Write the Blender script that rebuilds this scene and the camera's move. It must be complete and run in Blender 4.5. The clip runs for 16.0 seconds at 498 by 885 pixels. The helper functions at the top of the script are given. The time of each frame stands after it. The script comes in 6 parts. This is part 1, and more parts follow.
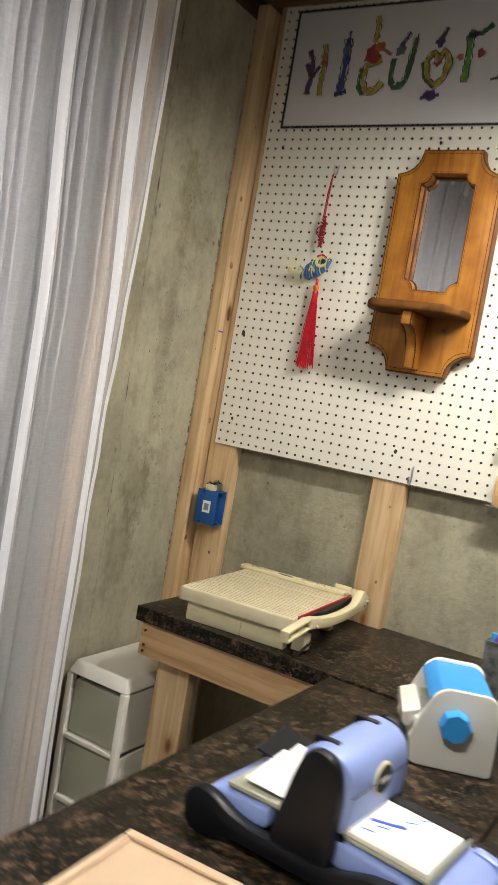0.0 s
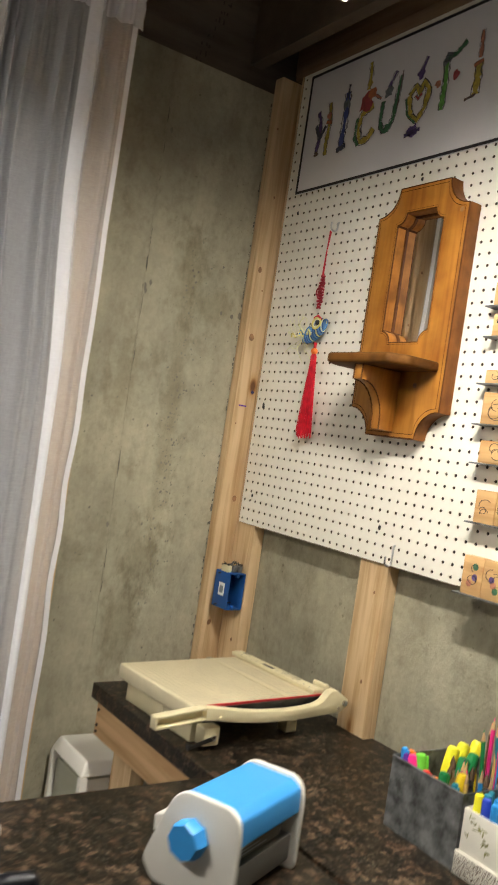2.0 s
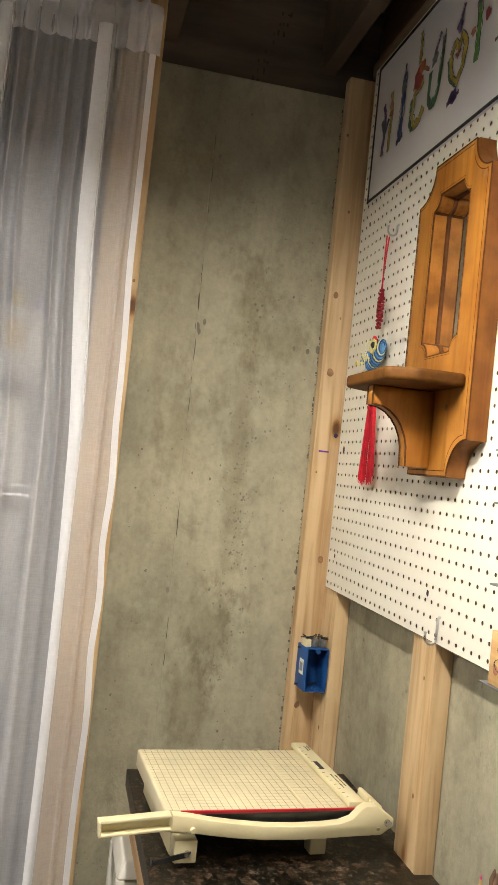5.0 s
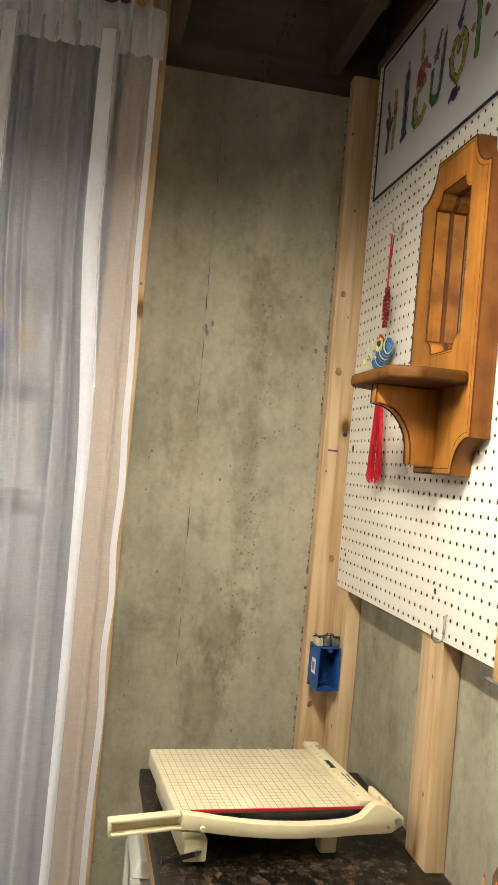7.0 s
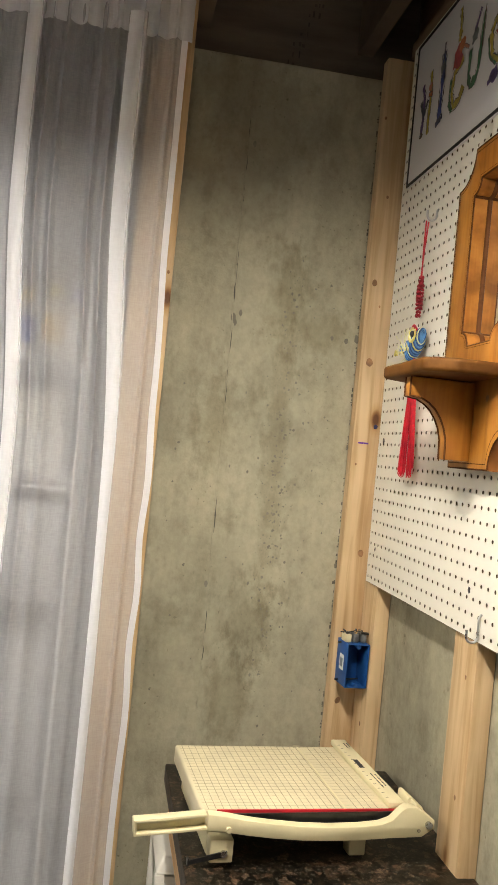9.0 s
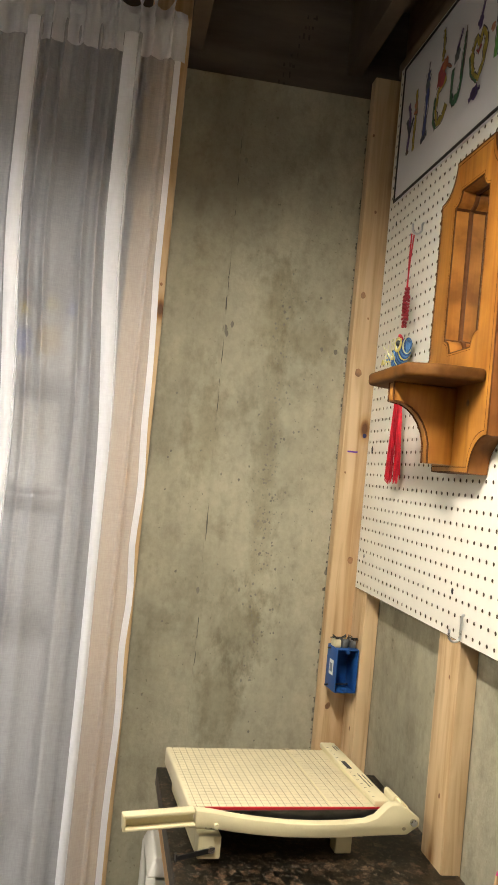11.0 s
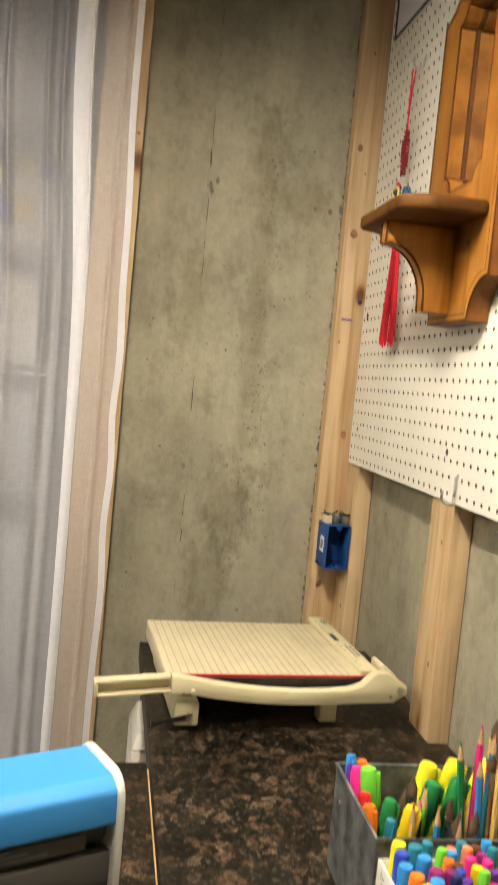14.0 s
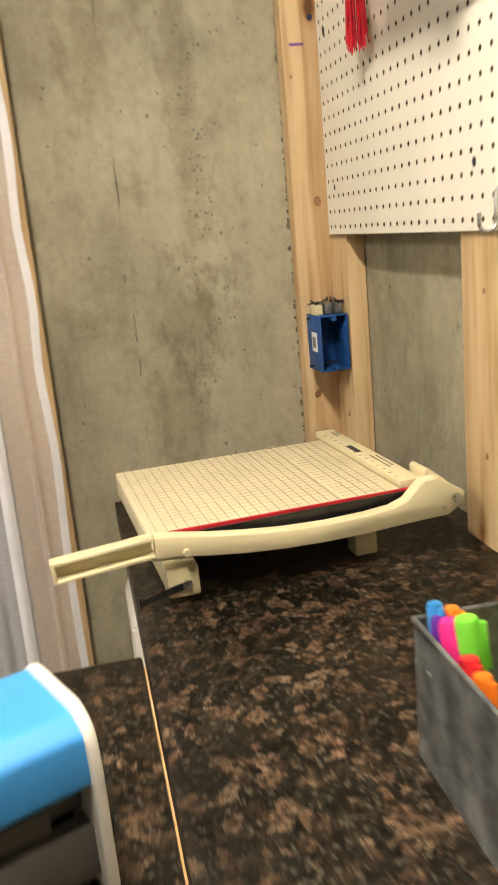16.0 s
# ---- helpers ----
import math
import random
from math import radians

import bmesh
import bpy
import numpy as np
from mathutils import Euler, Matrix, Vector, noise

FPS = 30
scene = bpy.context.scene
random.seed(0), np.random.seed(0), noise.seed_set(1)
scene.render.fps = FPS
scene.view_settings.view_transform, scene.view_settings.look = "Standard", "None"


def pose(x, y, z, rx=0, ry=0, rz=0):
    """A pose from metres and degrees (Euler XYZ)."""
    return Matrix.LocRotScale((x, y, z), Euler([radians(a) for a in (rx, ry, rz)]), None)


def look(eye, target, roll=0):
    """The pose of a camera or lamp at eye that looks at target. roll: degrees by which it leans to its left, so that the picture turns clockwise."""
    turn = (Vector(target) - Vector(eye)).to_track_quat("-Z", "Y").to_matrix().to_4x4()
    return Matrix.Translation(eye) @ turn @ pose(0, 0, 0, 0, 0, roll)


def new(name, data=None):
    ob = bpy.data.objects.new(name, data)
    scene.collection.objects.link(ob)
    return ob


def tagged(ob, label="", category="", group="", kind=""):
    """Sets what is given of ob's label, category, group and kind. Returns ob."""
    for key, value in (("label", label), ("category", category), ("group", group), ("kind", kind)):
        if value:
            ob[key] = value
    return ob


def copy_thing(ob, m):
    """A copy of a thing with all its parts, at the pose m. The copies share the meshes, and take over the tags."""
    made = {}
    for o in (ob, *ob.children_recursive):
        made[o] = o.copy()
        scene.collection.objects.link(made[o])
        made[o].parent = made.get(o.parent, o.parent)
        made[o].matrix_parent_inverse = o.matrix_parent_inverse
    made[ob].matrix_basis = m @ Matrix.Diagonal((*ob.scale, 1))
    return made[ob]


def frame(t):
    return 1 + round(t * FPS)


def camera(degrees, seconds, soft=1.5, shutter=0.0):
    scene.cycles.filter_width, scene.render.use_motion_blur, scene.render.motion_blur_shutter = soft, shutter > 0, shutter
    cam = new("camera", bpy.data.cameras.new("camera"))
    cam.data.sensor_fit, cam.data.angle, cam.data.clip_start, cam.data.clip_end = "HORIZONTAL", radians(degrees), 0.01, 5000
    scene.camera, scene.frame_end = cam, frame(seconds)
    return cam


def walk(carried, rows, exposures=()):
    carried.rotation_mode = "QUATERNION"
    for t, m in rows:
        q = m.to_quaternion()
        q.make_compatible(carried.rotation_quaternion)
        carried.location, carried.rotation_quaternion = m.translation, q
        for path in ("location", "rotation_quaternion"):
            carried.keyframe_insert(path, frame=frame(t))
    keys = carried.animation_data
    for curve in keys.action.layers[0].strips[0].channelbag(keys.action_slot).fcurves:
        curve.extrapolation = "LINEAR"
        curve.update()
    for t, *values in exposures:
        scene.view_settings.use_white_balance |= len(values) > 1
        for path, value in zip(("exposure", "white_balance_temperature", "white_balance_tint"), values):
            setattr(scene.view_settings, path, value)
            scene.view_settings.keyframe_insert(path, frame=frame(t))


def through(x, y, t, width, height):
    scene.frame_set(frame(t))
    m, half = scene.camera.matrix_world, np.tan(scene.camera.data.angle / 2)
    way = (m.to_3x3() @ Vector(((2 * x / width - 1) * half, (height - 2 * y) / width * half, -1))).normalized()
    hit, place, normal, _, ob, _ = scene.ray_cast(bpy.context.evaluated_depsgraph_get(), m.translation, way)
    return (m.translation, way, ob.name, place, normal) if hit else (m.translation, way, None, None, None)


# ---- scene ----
cam = camera(33.1, 16.0, shutter=0.5)
PATH = [
    (0, (0.331, 0.435, 1.46), (-0.692, 2.148, 1.324), 9.7),
    (0.5, (0.617, 0.475, 1.453), (-0.601, 2.058, 1.354), 12.0),
    (1, (0.771, 0.646, 1.457), (-0.595, 2.104, 1.365), 11.3),
    (1.5, (0.896, 0.868, 1.504), (-0.601, 2.193, 1.428), 10.0),
    (2, (0.914, 1.171, 1.5), (-0.741, 2.295, 1.498), 8.5),
    (2.5, (0.878, 1.427, 1.512), (-0.877, 2.386, 1.55), 7.8),
    (3, (0.9, 1.579, 1.518), (-1.009, 2.175, 1.575), 8.0),
    (3.5, (0.86, 1.711, 1.521), (-1.06, 2.267, 1.585), 7.9),
    (4, (0.838, 1.773, 1.526), (-1.093, 2.285, 1.601), 6.3),
    (4.5, (0.887, 1.816, 1.532), (-1.059, 2.272, 1.602), 6.2),
    (7, (0.91, 1.866, 1.54), (-1.052, 2.247, 1.597), 5.1),
    (7.5, (0.907, 1.857, 1.541), (-1.059, 2.219, 1.605), 5.4),
    (8, (0.894, 1.858, 1.551), (-1.078, 2.192, 1.6), 5.3),
    (8.5, (0.883, 1.86, 1.545), (-1.09, 2.187, 1.577), 5.4),
    (8.7, (0.874, 1.862, 1.549), (-1.099, 2.188, 1.569), 5.5),
    (10.8, (0.908, 1.869, 1.532), (-1.065, 2.188, 1.607), 5.5),
    (11, (0.915, 1.88, 1.524), (-1.058, 2.202, 1.594), 5.5),
    (11.5, (0.924, 1.88, 1.512), (-1.049, 2.205, 1.568), 6.1),
    (12, (0.869, 1.907, 1.526), (-1.104, 2.227, 1.59), 6.7),
    (12.5, (0.843, 1.924, 1.53), (-1.128, 2.249, 1.636), 6.1),
    (13, (0.809, 1.925, 1.504), (-1.16, 2.262, 1.59), 6.6),
    (13.5, (0.808, 1.932, 1.48), (-1.167, 2.249, 1.478), 7.0),
    (14, (0.817, 1.95, 1.435), (-1.151, 2.274, 1.293), 5.4),
    (14.5, (0.758, 1.972, 1.381), (-1.197, 2.302, 1.116), 3.6),
    (15, (0.71, 2.008, 1.317), (-1.225, 2.32, 0.921), 0.5),
    (15.5, (0.675, 2.022, 1.339), (-1.246, 2.316, 0.869), -1.7),
    (16, (0.463, 2.016, 1.309), (-1.438, 2.384, 0.806), -5.3),
]
walk(cam, [(t, look(eye, target, roll)) for t, eye, target, roll in PATH], exposures=[(0, 0.08, 6250, 10), (1.0, 0.03, 6250, 10), (1.5, 0.06, 6350, 10), (2.5, 0.20, 6400, 10), (3.0, 0.34, 6400, 10), (4.0, 0.34, 6550, 10), (13.0, 0.34, 6600, 10), (14.0, 0.28, 6950, 11), (15.0, 0.36, 6950, 11), (16, 0.40, 7100, 12)])

# ---- light ----
world = bpy.data.worlds.new("world")
scene.world = world
world.use_nodes = True
world.node_tree.nodes["Background"].inputs[0].default_value = (0.9, 0.95, 1.0, 1)
world.node_tree.nodes["Background"].inputs[1].default_value = 0.02
LX, LY, LZ = 0.19, 1.885, 2.187         # the hanging shop light
GLOW = bpy.data.materials.new("tube_glow")
GLOW.use_nodes = True
GLOW.node_tree.nodes["Principled BSDF"].inputs["Emission Color"].default_value = (1.0, 0.935, 0.82, 1)
GLOW.node_tree.nodes["Principled BSDF"].inputs["Emission Strength"].default_value = 215


# ---- materials ----
def mat(name, col, rough=0.6, metal=0.0, var=0.12, scale=12.0, bump=0.0, bscale=60.0, col2=None, stretch=(1, 1, 1), trans=0.0):
    """Principled material: two tones mixed by noise of two scales, with uneven gloss and fine bump."""
    m = bpy.data.materials.new(name)
    m.use_nodes = True
    nt = m.node_tree
    n, l = nt.nodes, nt.links
    b = n["Principled BSDF"]
    b.inputs["Metallic"].default_value = metal
    b.inputs["Transmission Weight"].default_value = trans
    tc = n.new("ShaderNodeTexCoord")
    mp = n.new("ShaderNodeMapping")
    mp.inputs["Scale"].default_value = stretch
    l.new(tc.outputs["Object"], mp.inputs["Vector"])
    a = n.new("ShaderNodeTexNoise")
    a.inputs["Scale"].default_value = scale
    a.inputs["Detail"].default_value = 7
    a.inputs["Roughness"].default_value = 0.62
    l.new(mp.outputs["Vector"], a.inputs["Vector"])
    r = n.new("ShaderNodeValToRGB")
    c2 = col2 or tuple(max(0, c * (1 - 1.6 * var)) for c in col)
    c1 = col if col2 else tuple(min(1, c * (1 + var)) for c in col)
    r.color_ramp.elements[0].position, r.color_ramp.elements[1].position = 0.32, 0.68
    r.color_ramp.elements[0].color = (*c2, 1)
    r.color_ramp.elements[1].color = (*c1, 1)
    l.new(a.outputs["Fac"], r.inputs["Fac"])
    l.new(r.outputs["Color"], b.inputs["Base Color"])
    rr = n.new("ShaderNodeMapRange")
    rr.inputs["To Min"].default_value = max(0.02, rough - 0.1)
    rr.inputs["To Max"].default_value = min(1, rough + 0.1)
    l.new(a.outputs["Fac"], rr.inputs["Value"])
    l.new(rr.outputs["Result"], b.inputs["Roughness"])
    if bump:
        f = n.new("ShaderNodeTexNoise")
        f.inputs["Scale"].default_value = bscale
        f.inputs["Detail"].default_value = 4
        l.new(mp.outputs["Vector"], f.inputs["Vector"])
        bp = n.new("ShaderNodeBump")
        bp.inputs["Strength"].default_value = bump
        bp.inputs["Distance"].default_value = 0.003
        l.new(f.outputs["Fac"], bp.inputs["Height"])
        l.new(bp.outputs["Normal"], b.inputs["Normal"])
    return m


def ramp(n, stops):
    r = n.new("ShaderNodeValToRGB")
    e = r.color_ramp.elements
    while len(e) < len(stops):
        e.new(0.5)
    for k, (p, c) in enumerate(stops):
        e[k].position = p
        e[k].color = (*c, 1) if len(c) == 3 else c
    return r


def tex(nt, kind, scale, vector, **more):
    t = nt.nodes.new(kind)
    t.inputs["Scale"].default_value = scale
    for k, v in more.items():
        t.inputs[k].default_value = v
    nt.links.new(vector, t.inputs["Vector"])
    return t


def mixed(nt, kind, fac, a, b):
    m = nt.nodes.new("ShaderNodeMix")
    m.data_type = "RGBA"
    m.blend_type = kind
    for sock, v in ((m.inputs[0], fac), (m.inputs[6], a), (m.inputs[7], b)):
        if hasattr(v, "links"):
            nt.links.new(v, sock)
        elif isinstance(v, tuple):
            sock.default_value = (*v, 1)
        else:
            sock.default_value = v
    return m.outputs[2]


def mapped(nt, scale):
    tc = nt.nodes.new("ShaderNodeTexCoord")
    mp = nt.nodes.new("ShaderNodeMapping")
    mp.inputs["Scale"].default_value = scale
    nt.links.new(tc.outputs["Object"], mp.inputs["Vector"])
    return mp.outputs["Vector"]


def bumped(nt, height, strength, distance):
    bp = nt.nodes.new("ShaderNodeBump")
    bp.inputs["Strength"].default_value = strength
    bp.inputs["Distance"].default_value = distance
    nt.links.new(height, bp.inputs["Height"])
    nt.links.new(bp.outputs["Normal"], nt.nodes["Principled BSDF"].inputs["Normal"])


STAINS = ((2.225, 1.15, 0.075, 0.10, 0.72), (2.25, 1.55, 0.035, 0.45, 0.82), (2.19, 0.98, 0.06, 0.12, 0.80), (2.10, 1.60, 0.05, 0.12, 0.84), (2.33, 1.85, 0.10, 0.05, 0.85), (2.24, 1.90, 0.06, 0.14, 0.84))     # y, z, half sizes, tone


def concrete(name, base):
    """Poured concrete: cloudy tone, vertical streaks, small bug holes, damp stains and form seams."""
    m = bpy.data.materials.new(name)
    m.use_nodes = True
    nt = m.node_tree
    b = nt.nodes["Principled BSDF"]
    b.inputs["Roughness"].default_value = 0.86
    flat = mapped(nt, (1, 1, 1))
    tall = mapped(nt, (1, 1, 0.16))
    dark = tuple(c * 0.74 for c in base)
    light = tuple(min(1, c * 1.1) for c in base)
    cloud = tex(nt, "ShaderNodeTexNoise", 3.2, flat, Detail=8, Roughness=0.6)
    r1 = ramp(nt.nodes, ((0.33, dark), (0.5, base), (0.66, light)))
    nt.links.new(cloud.outputs["Fac"], r1.inputs["Fac"])
    streak = tex(nt, "ShaderNodeTexNoise", 11, tall, Detail=6, Roughness=0.6)
    r2 = ramp(nt.nodes, ((0.34, (0.74, 0.73, 0.70)), (0.56, (1, 1, 1))))
    nt.links.new(streak.outputs["Fac"], r2.inputs["Fac"])
    c = mixed(nt, "MULTIPLY", 0.5, r1.outputs["Color"], r2.outputs["Color"])
    fine = tex(nt, "ShaderNodeTexNoise", 60, flat, Detail=5, Roughness=0.7)
    r3 = ramp(nt.nodes, ((0.3, (0.8, 0.8, 0.79)), (0.6, (1, 1, 1))))
    nt.links.new(fine.outputs["Fac"], r3.inputs["Fac"])
    c = mixed(nt, "MULTIPLY", 0.7, c, r3.outputs["Color"])
    patch = tex(nt, "ShaderNodeTexNoise", 24, mapped(nt, (1, 1, 0.6)), Detail=7, Roughness=0.7)
    r7 = ramp(nt.nodes, ((0.34, (0.78, 0.775, 0.755)), (0.50, (1, 1, 1)), (0.68, (1.07, 1.065, 1.05))))
    nt.links.new(patch.outputs["Fac"], r7.inputs["Fac"])
    c = mixed(nt, "MULTIPLY", 0.8, c, r7.outputs["Color"])
    # damp, darker blotches
    blot = tex(nt, "ShaderNodeTexNoise", 7, flat, Detail=9, Roughness=0.72)
    r5 = ramp(nt.nodes, ((0.55, (1, 1, 1)), (0.68, (0.60, 0.585, 0.53))))
    nt.links.new(blot.outputs["Fac"], r5.inputs["Fac"])
    c = mixed(nt, "MULTIPLY", 0.5, c, r5.outputs["Color"])
    # rough, stained patches left by the pour
    for cy, cz, ry, rz, tone in STAINS:
        sh = nt.nodes.new("ShaderNodeVectorMath")
        sh.operation = "MULTIPLY_ADD"
        nt.links.new(flat, sh.inputs[0])
        sh.inputs[1].default_value = (0, 1 / ry, 1 / rz)
        sh.inputs[2].default_value = (0, -cy / ry, -cz / rz)
        far = nt.nodes.new("ShaderNodeVectorMath")
        far.operation = "LENGTH"
        nt.links.new(sh.outputs["Vector"], far.inputs[0])
        wear = nt.nodes.new("ShaderNodeMath")
        wear.operation = "MULTIPLY_ADD"
        nt.links.new(patch.outputs["Fac"], wear.inputs[0])
        wear.inputs[1].default_value = 2.6
        nt.links.new(far.outputs["Value"], wear.inputs[2])
        rs = ramp(nt.nodes, ((0.42, (tone, tone * 0.98, tone * 0.93)), (0.62, (1, 1, 1))))
        half = nt.nodes.new("ShaderNodeMath")
        half.operation = "MULTIPLY"
        half.inputs[1].default_value = 0.25
        nt.links.new(wear.outputs[0], half.inputs[0])
        nt.links.new(half.outputs[0], rs.inputs["Fac"])
        c = mixed(nt, "MULTIPLY", 1.0, c, rs.outputs["Color"])
    # bug holes, only where the pour was bad
    wob = tex(nt, "ShaderNodeTexNoise", 90, flat, Detail=3)
    bent = nt.nodes.new("ShaderNodeVectorMath")
    bent.operation = "MULTIPLY_ADD"
    nt.links.new(wob.outputs["Color"], bent.inputs[0])
    bent.inputs[1].default_value = (0.016, 0.016, 0.016)
    nt.links.new(flat, bent.inputs[2])
    vor = tex(nt, "ShaderNodeTexVoronoi", 62, bent.outputs["Vector"])
    pick = nt.nodes.new("ShaderNodeSeparateColor")
    nt.links.new(vor.outputs["Color"], pick.inputs["Color"])
    grow = nt.nodes.new("ShaderNodeMath")
    grow.operation = "MULTIPLY_ADD"
    nt.links.new(pick.outputs["Red"], grow.inputs[0])
    grow.inputs[1].default_value = 0.34
    nt.links.new(vor.outputs["Distance"], grow.inputs[2])
    r4 = ramp(nt.nodes, ((0.20, (0, 0, 0)), (0.29, (1, 1, 1))))
    nt.links.new(grow.outputs[0], r4.inputs["Fac"])
    where = tex(nt, "ShaderNodeTexNoise", 5, mapped(nt, (1.6, 1.6, 0.45)), Detail=5, Roughness=0.7)
    r6 = ramp(nt.nodes, ((0.50, (1, 1, 1)), (0.60, (0, 0, 0))))
    nt.links.new(where.outputs["Fac"], r6.inputs["Fac"])
    hole = mixed(nt, "LIGHTEN", 1.0, r4.outputs["Color"], r6.outputs["Color"])
    shade = mixed(nt, "MIX", hole, (0.55, 0.53, 0.48), (1.0, 1.0, 1.0))
    c = mixed(nt, "MULTIPLY", 0.9, c, shade)
    nt.links.new(c, b.inputs["Base Color"])
    h = mixed(nt, "MULTIPLY", 0.6, fine.outputs["Fac"], hole)
    bumped(nt, h, 0.5, 0.004)
    return m


def pine(name, base, axis, knots=True, low=(0.8, 0.76, 0.7), patch=4):
    """Sawn softwood with grain along an axis (0, 1, 2) and scattered knots."""
    m = bpy.data.materials.new(name)
    m.use_nodes = True
    nt = m.node_tree
    b = nt.nodes["Principled BSDF"]
    b.inputs["Roughness"].default_value = 0.58
    st = [1.0, 1.0, 1.0]
    st[axis] = 0.05
    tc = nt.nodes.new("ShaderNodeTexCoord")
    info = nt.nodes.new("ShaderNodeObjectInfo")
    off = nt.nodes.new("ShaderNodeVectorMath")
    off.operation = "ADD"
    nt.links.new(tc.outputs["Object"], off.inputs[0])
    nt.links.new(info.outputs["Random"], off.inputs[1])
    mp = nt.nodes.new("ShaderNodeMapping")
    mp.inputs["Scale"].default_value = st
    nt.links.new(off.outputs["Vector"], mp.inputs["Vector"])
    g = tex(nt, "ShaderNodeTexNoise", 55, mp.outputs["Vector"], Detail=6, Roughness=0.55, Distortion=0.6)
    dark = tuple(c * f for c, f in zip(base, (0.72, 0.62, 0.5)))
    r = ramp(nt.nodes, ((0.3, dark), (0.55, base), (0.8, tuple(min(1, c * 1.12) for c in base))))
    nt.links.new(g.outputs["Fac"], r.inputs["Fac"])
    big = tex(nt, "ShaderNodeTexNoise", patch, off.outputs["Vector"], Detail=4)
    r2 = ramp(nt.nodes, ((0.35, low), (0.6, (1, 1, 1))))
    nt.links.new(big.outputs["Fac"], r2.inputs["Fac"])
    c = mixed(nt, "MULTIPLY", 0.7, r.outputs["Color"], r2.outputs["Color"])
    if knots:
        sk = [9.0, 9.0, 9.0]
        sk[axis] = 4.5
        mk = nt.nodes.new("ShaderNodeMapping")
        mk.inputs["Scale"].default_value = sk
        nt.links.new(off.outputs["Vector"], mk.inputs["Vector"])
        v = tex(nt, "ShaderNodeTexVoronoi", 1.0, mk.outputs["Vector"])
        rk = ramp(nt.nodes, ((0.05, (0.22, 0.12, 0.06)), (0.085, (0.5, 0.34, 0.2)), (0.12, (0.85, 0.76, 0.64)), (0.2, (1, 1, 1))))
        nt.links.new(v.outputs["Distance"], rk.inputs["Fac"])
        c = mixed(nt, "MULTIPLY", 1.0, c, rk.outputs["Color"])
    nt.links.new(c, b.inputs["Base Color"])
    bumped(nt, g.outputs["Fac"], 0.25, 0.002)
    return m


def granite(name):
    """Laminate printed like brown granite: black ground, rust and tan flakes, pale specks."""
    m = bpy.data.materials.new(name)
    m.use_nodes = True
    nt = m.node_tree
    b = nt.nodes["Principled BSDF"]
    b.inputs["Roughness"].default_value = 0.4
    b.inputs["Specular IOR Level"].default_value = 0.14
    flat = mapped(nt, (1, 1, 1))
    warp = tex(nt, "ShaderNodeTexNoise", 40, flat, Detail=5, Roughness=0.75)
    add = nt.nodes.new("ShaderNodeVectorMath")
    add.operation = "MULTIPLY_ADD"
    nt.links.new(warp.outputs["Color"], add.inputs[0])
    add.inputs[1].default_value = (0.028, 0.028, 0.028)
    nt.links.new(flat, add.inputs[2])
    v = tex(nt, "ShaderNodeTexVoronoi", 84, add.outputs["Vector"])
    sep = nt.nodes.new("ShaderNodeSeparateColor")
    nt.links.new(v.outputs["Color"], sep.inputs["Color"])
    r = ramp(nt.nodes, ((0.0, (0.010, 0.009, 0.007)), (0.40, (0.018, 0.015, 0.010)), (0.60, (0.036, 0.027, 0.017)), (0.78, (0.074, 0.048, 0.030)), (0.91, (0.145, 0.086, 0.054)), (1.0, (0.19, 0.135, 0.09))))
    nt.links.new(sep.outputs["Red"], r.inputs["Fac"])
    n2 = tex(nt, "ShaderNodeTexNoise", 120, flat, Detail=6, Roughness=0.75)
    r2 = ramp(nt.nodes, ((0.43, (0.06, 0.055, 0.05)), (0.55, (1, 1, 1))))
    nt.links.new(n2.outputs["Fac"], r2.inputs["Fac"])
    c = mixed(nt, "MULTIPLY", 0.85, r.outputs["Color"], r2.outputs["Color"])
    n3 = tex(nt, "ShaderNodeTexNoise", 170, flat, Detail=3, Roughness=0.6)
    r3 = ramp(nt.nodes, ((0.56, (0, 0, 0)), (0.66, (0.10, 0.09, 0.07))))
    nt.links.new(n3.outputs["Fac"], r3.inputs["Fac"])
    c = mixed(nt, "ADD", 0.8, c, r3.outputs["Color"])
    big = tex(nt, "ShaderNodeTexNoise", 9, flat, Detail=3)
    r4 = ramp(nt.nodes, ((0.35, (0.52, 0.50, 0.48)), (0.65, (0.88, 0.85, 0.82))))
    nt.links.new(big.outputs["Fac"], r4.inputs["Fac"])
    c = mixed(nt, "MULTIPLY", 0.8, c, r4.outputs["Color"])
    nt.links.new(c, b.inputs["Base Color"])
    bumped(nt, n2.outputs["Fac"], 0.06, 0.001)
    return m


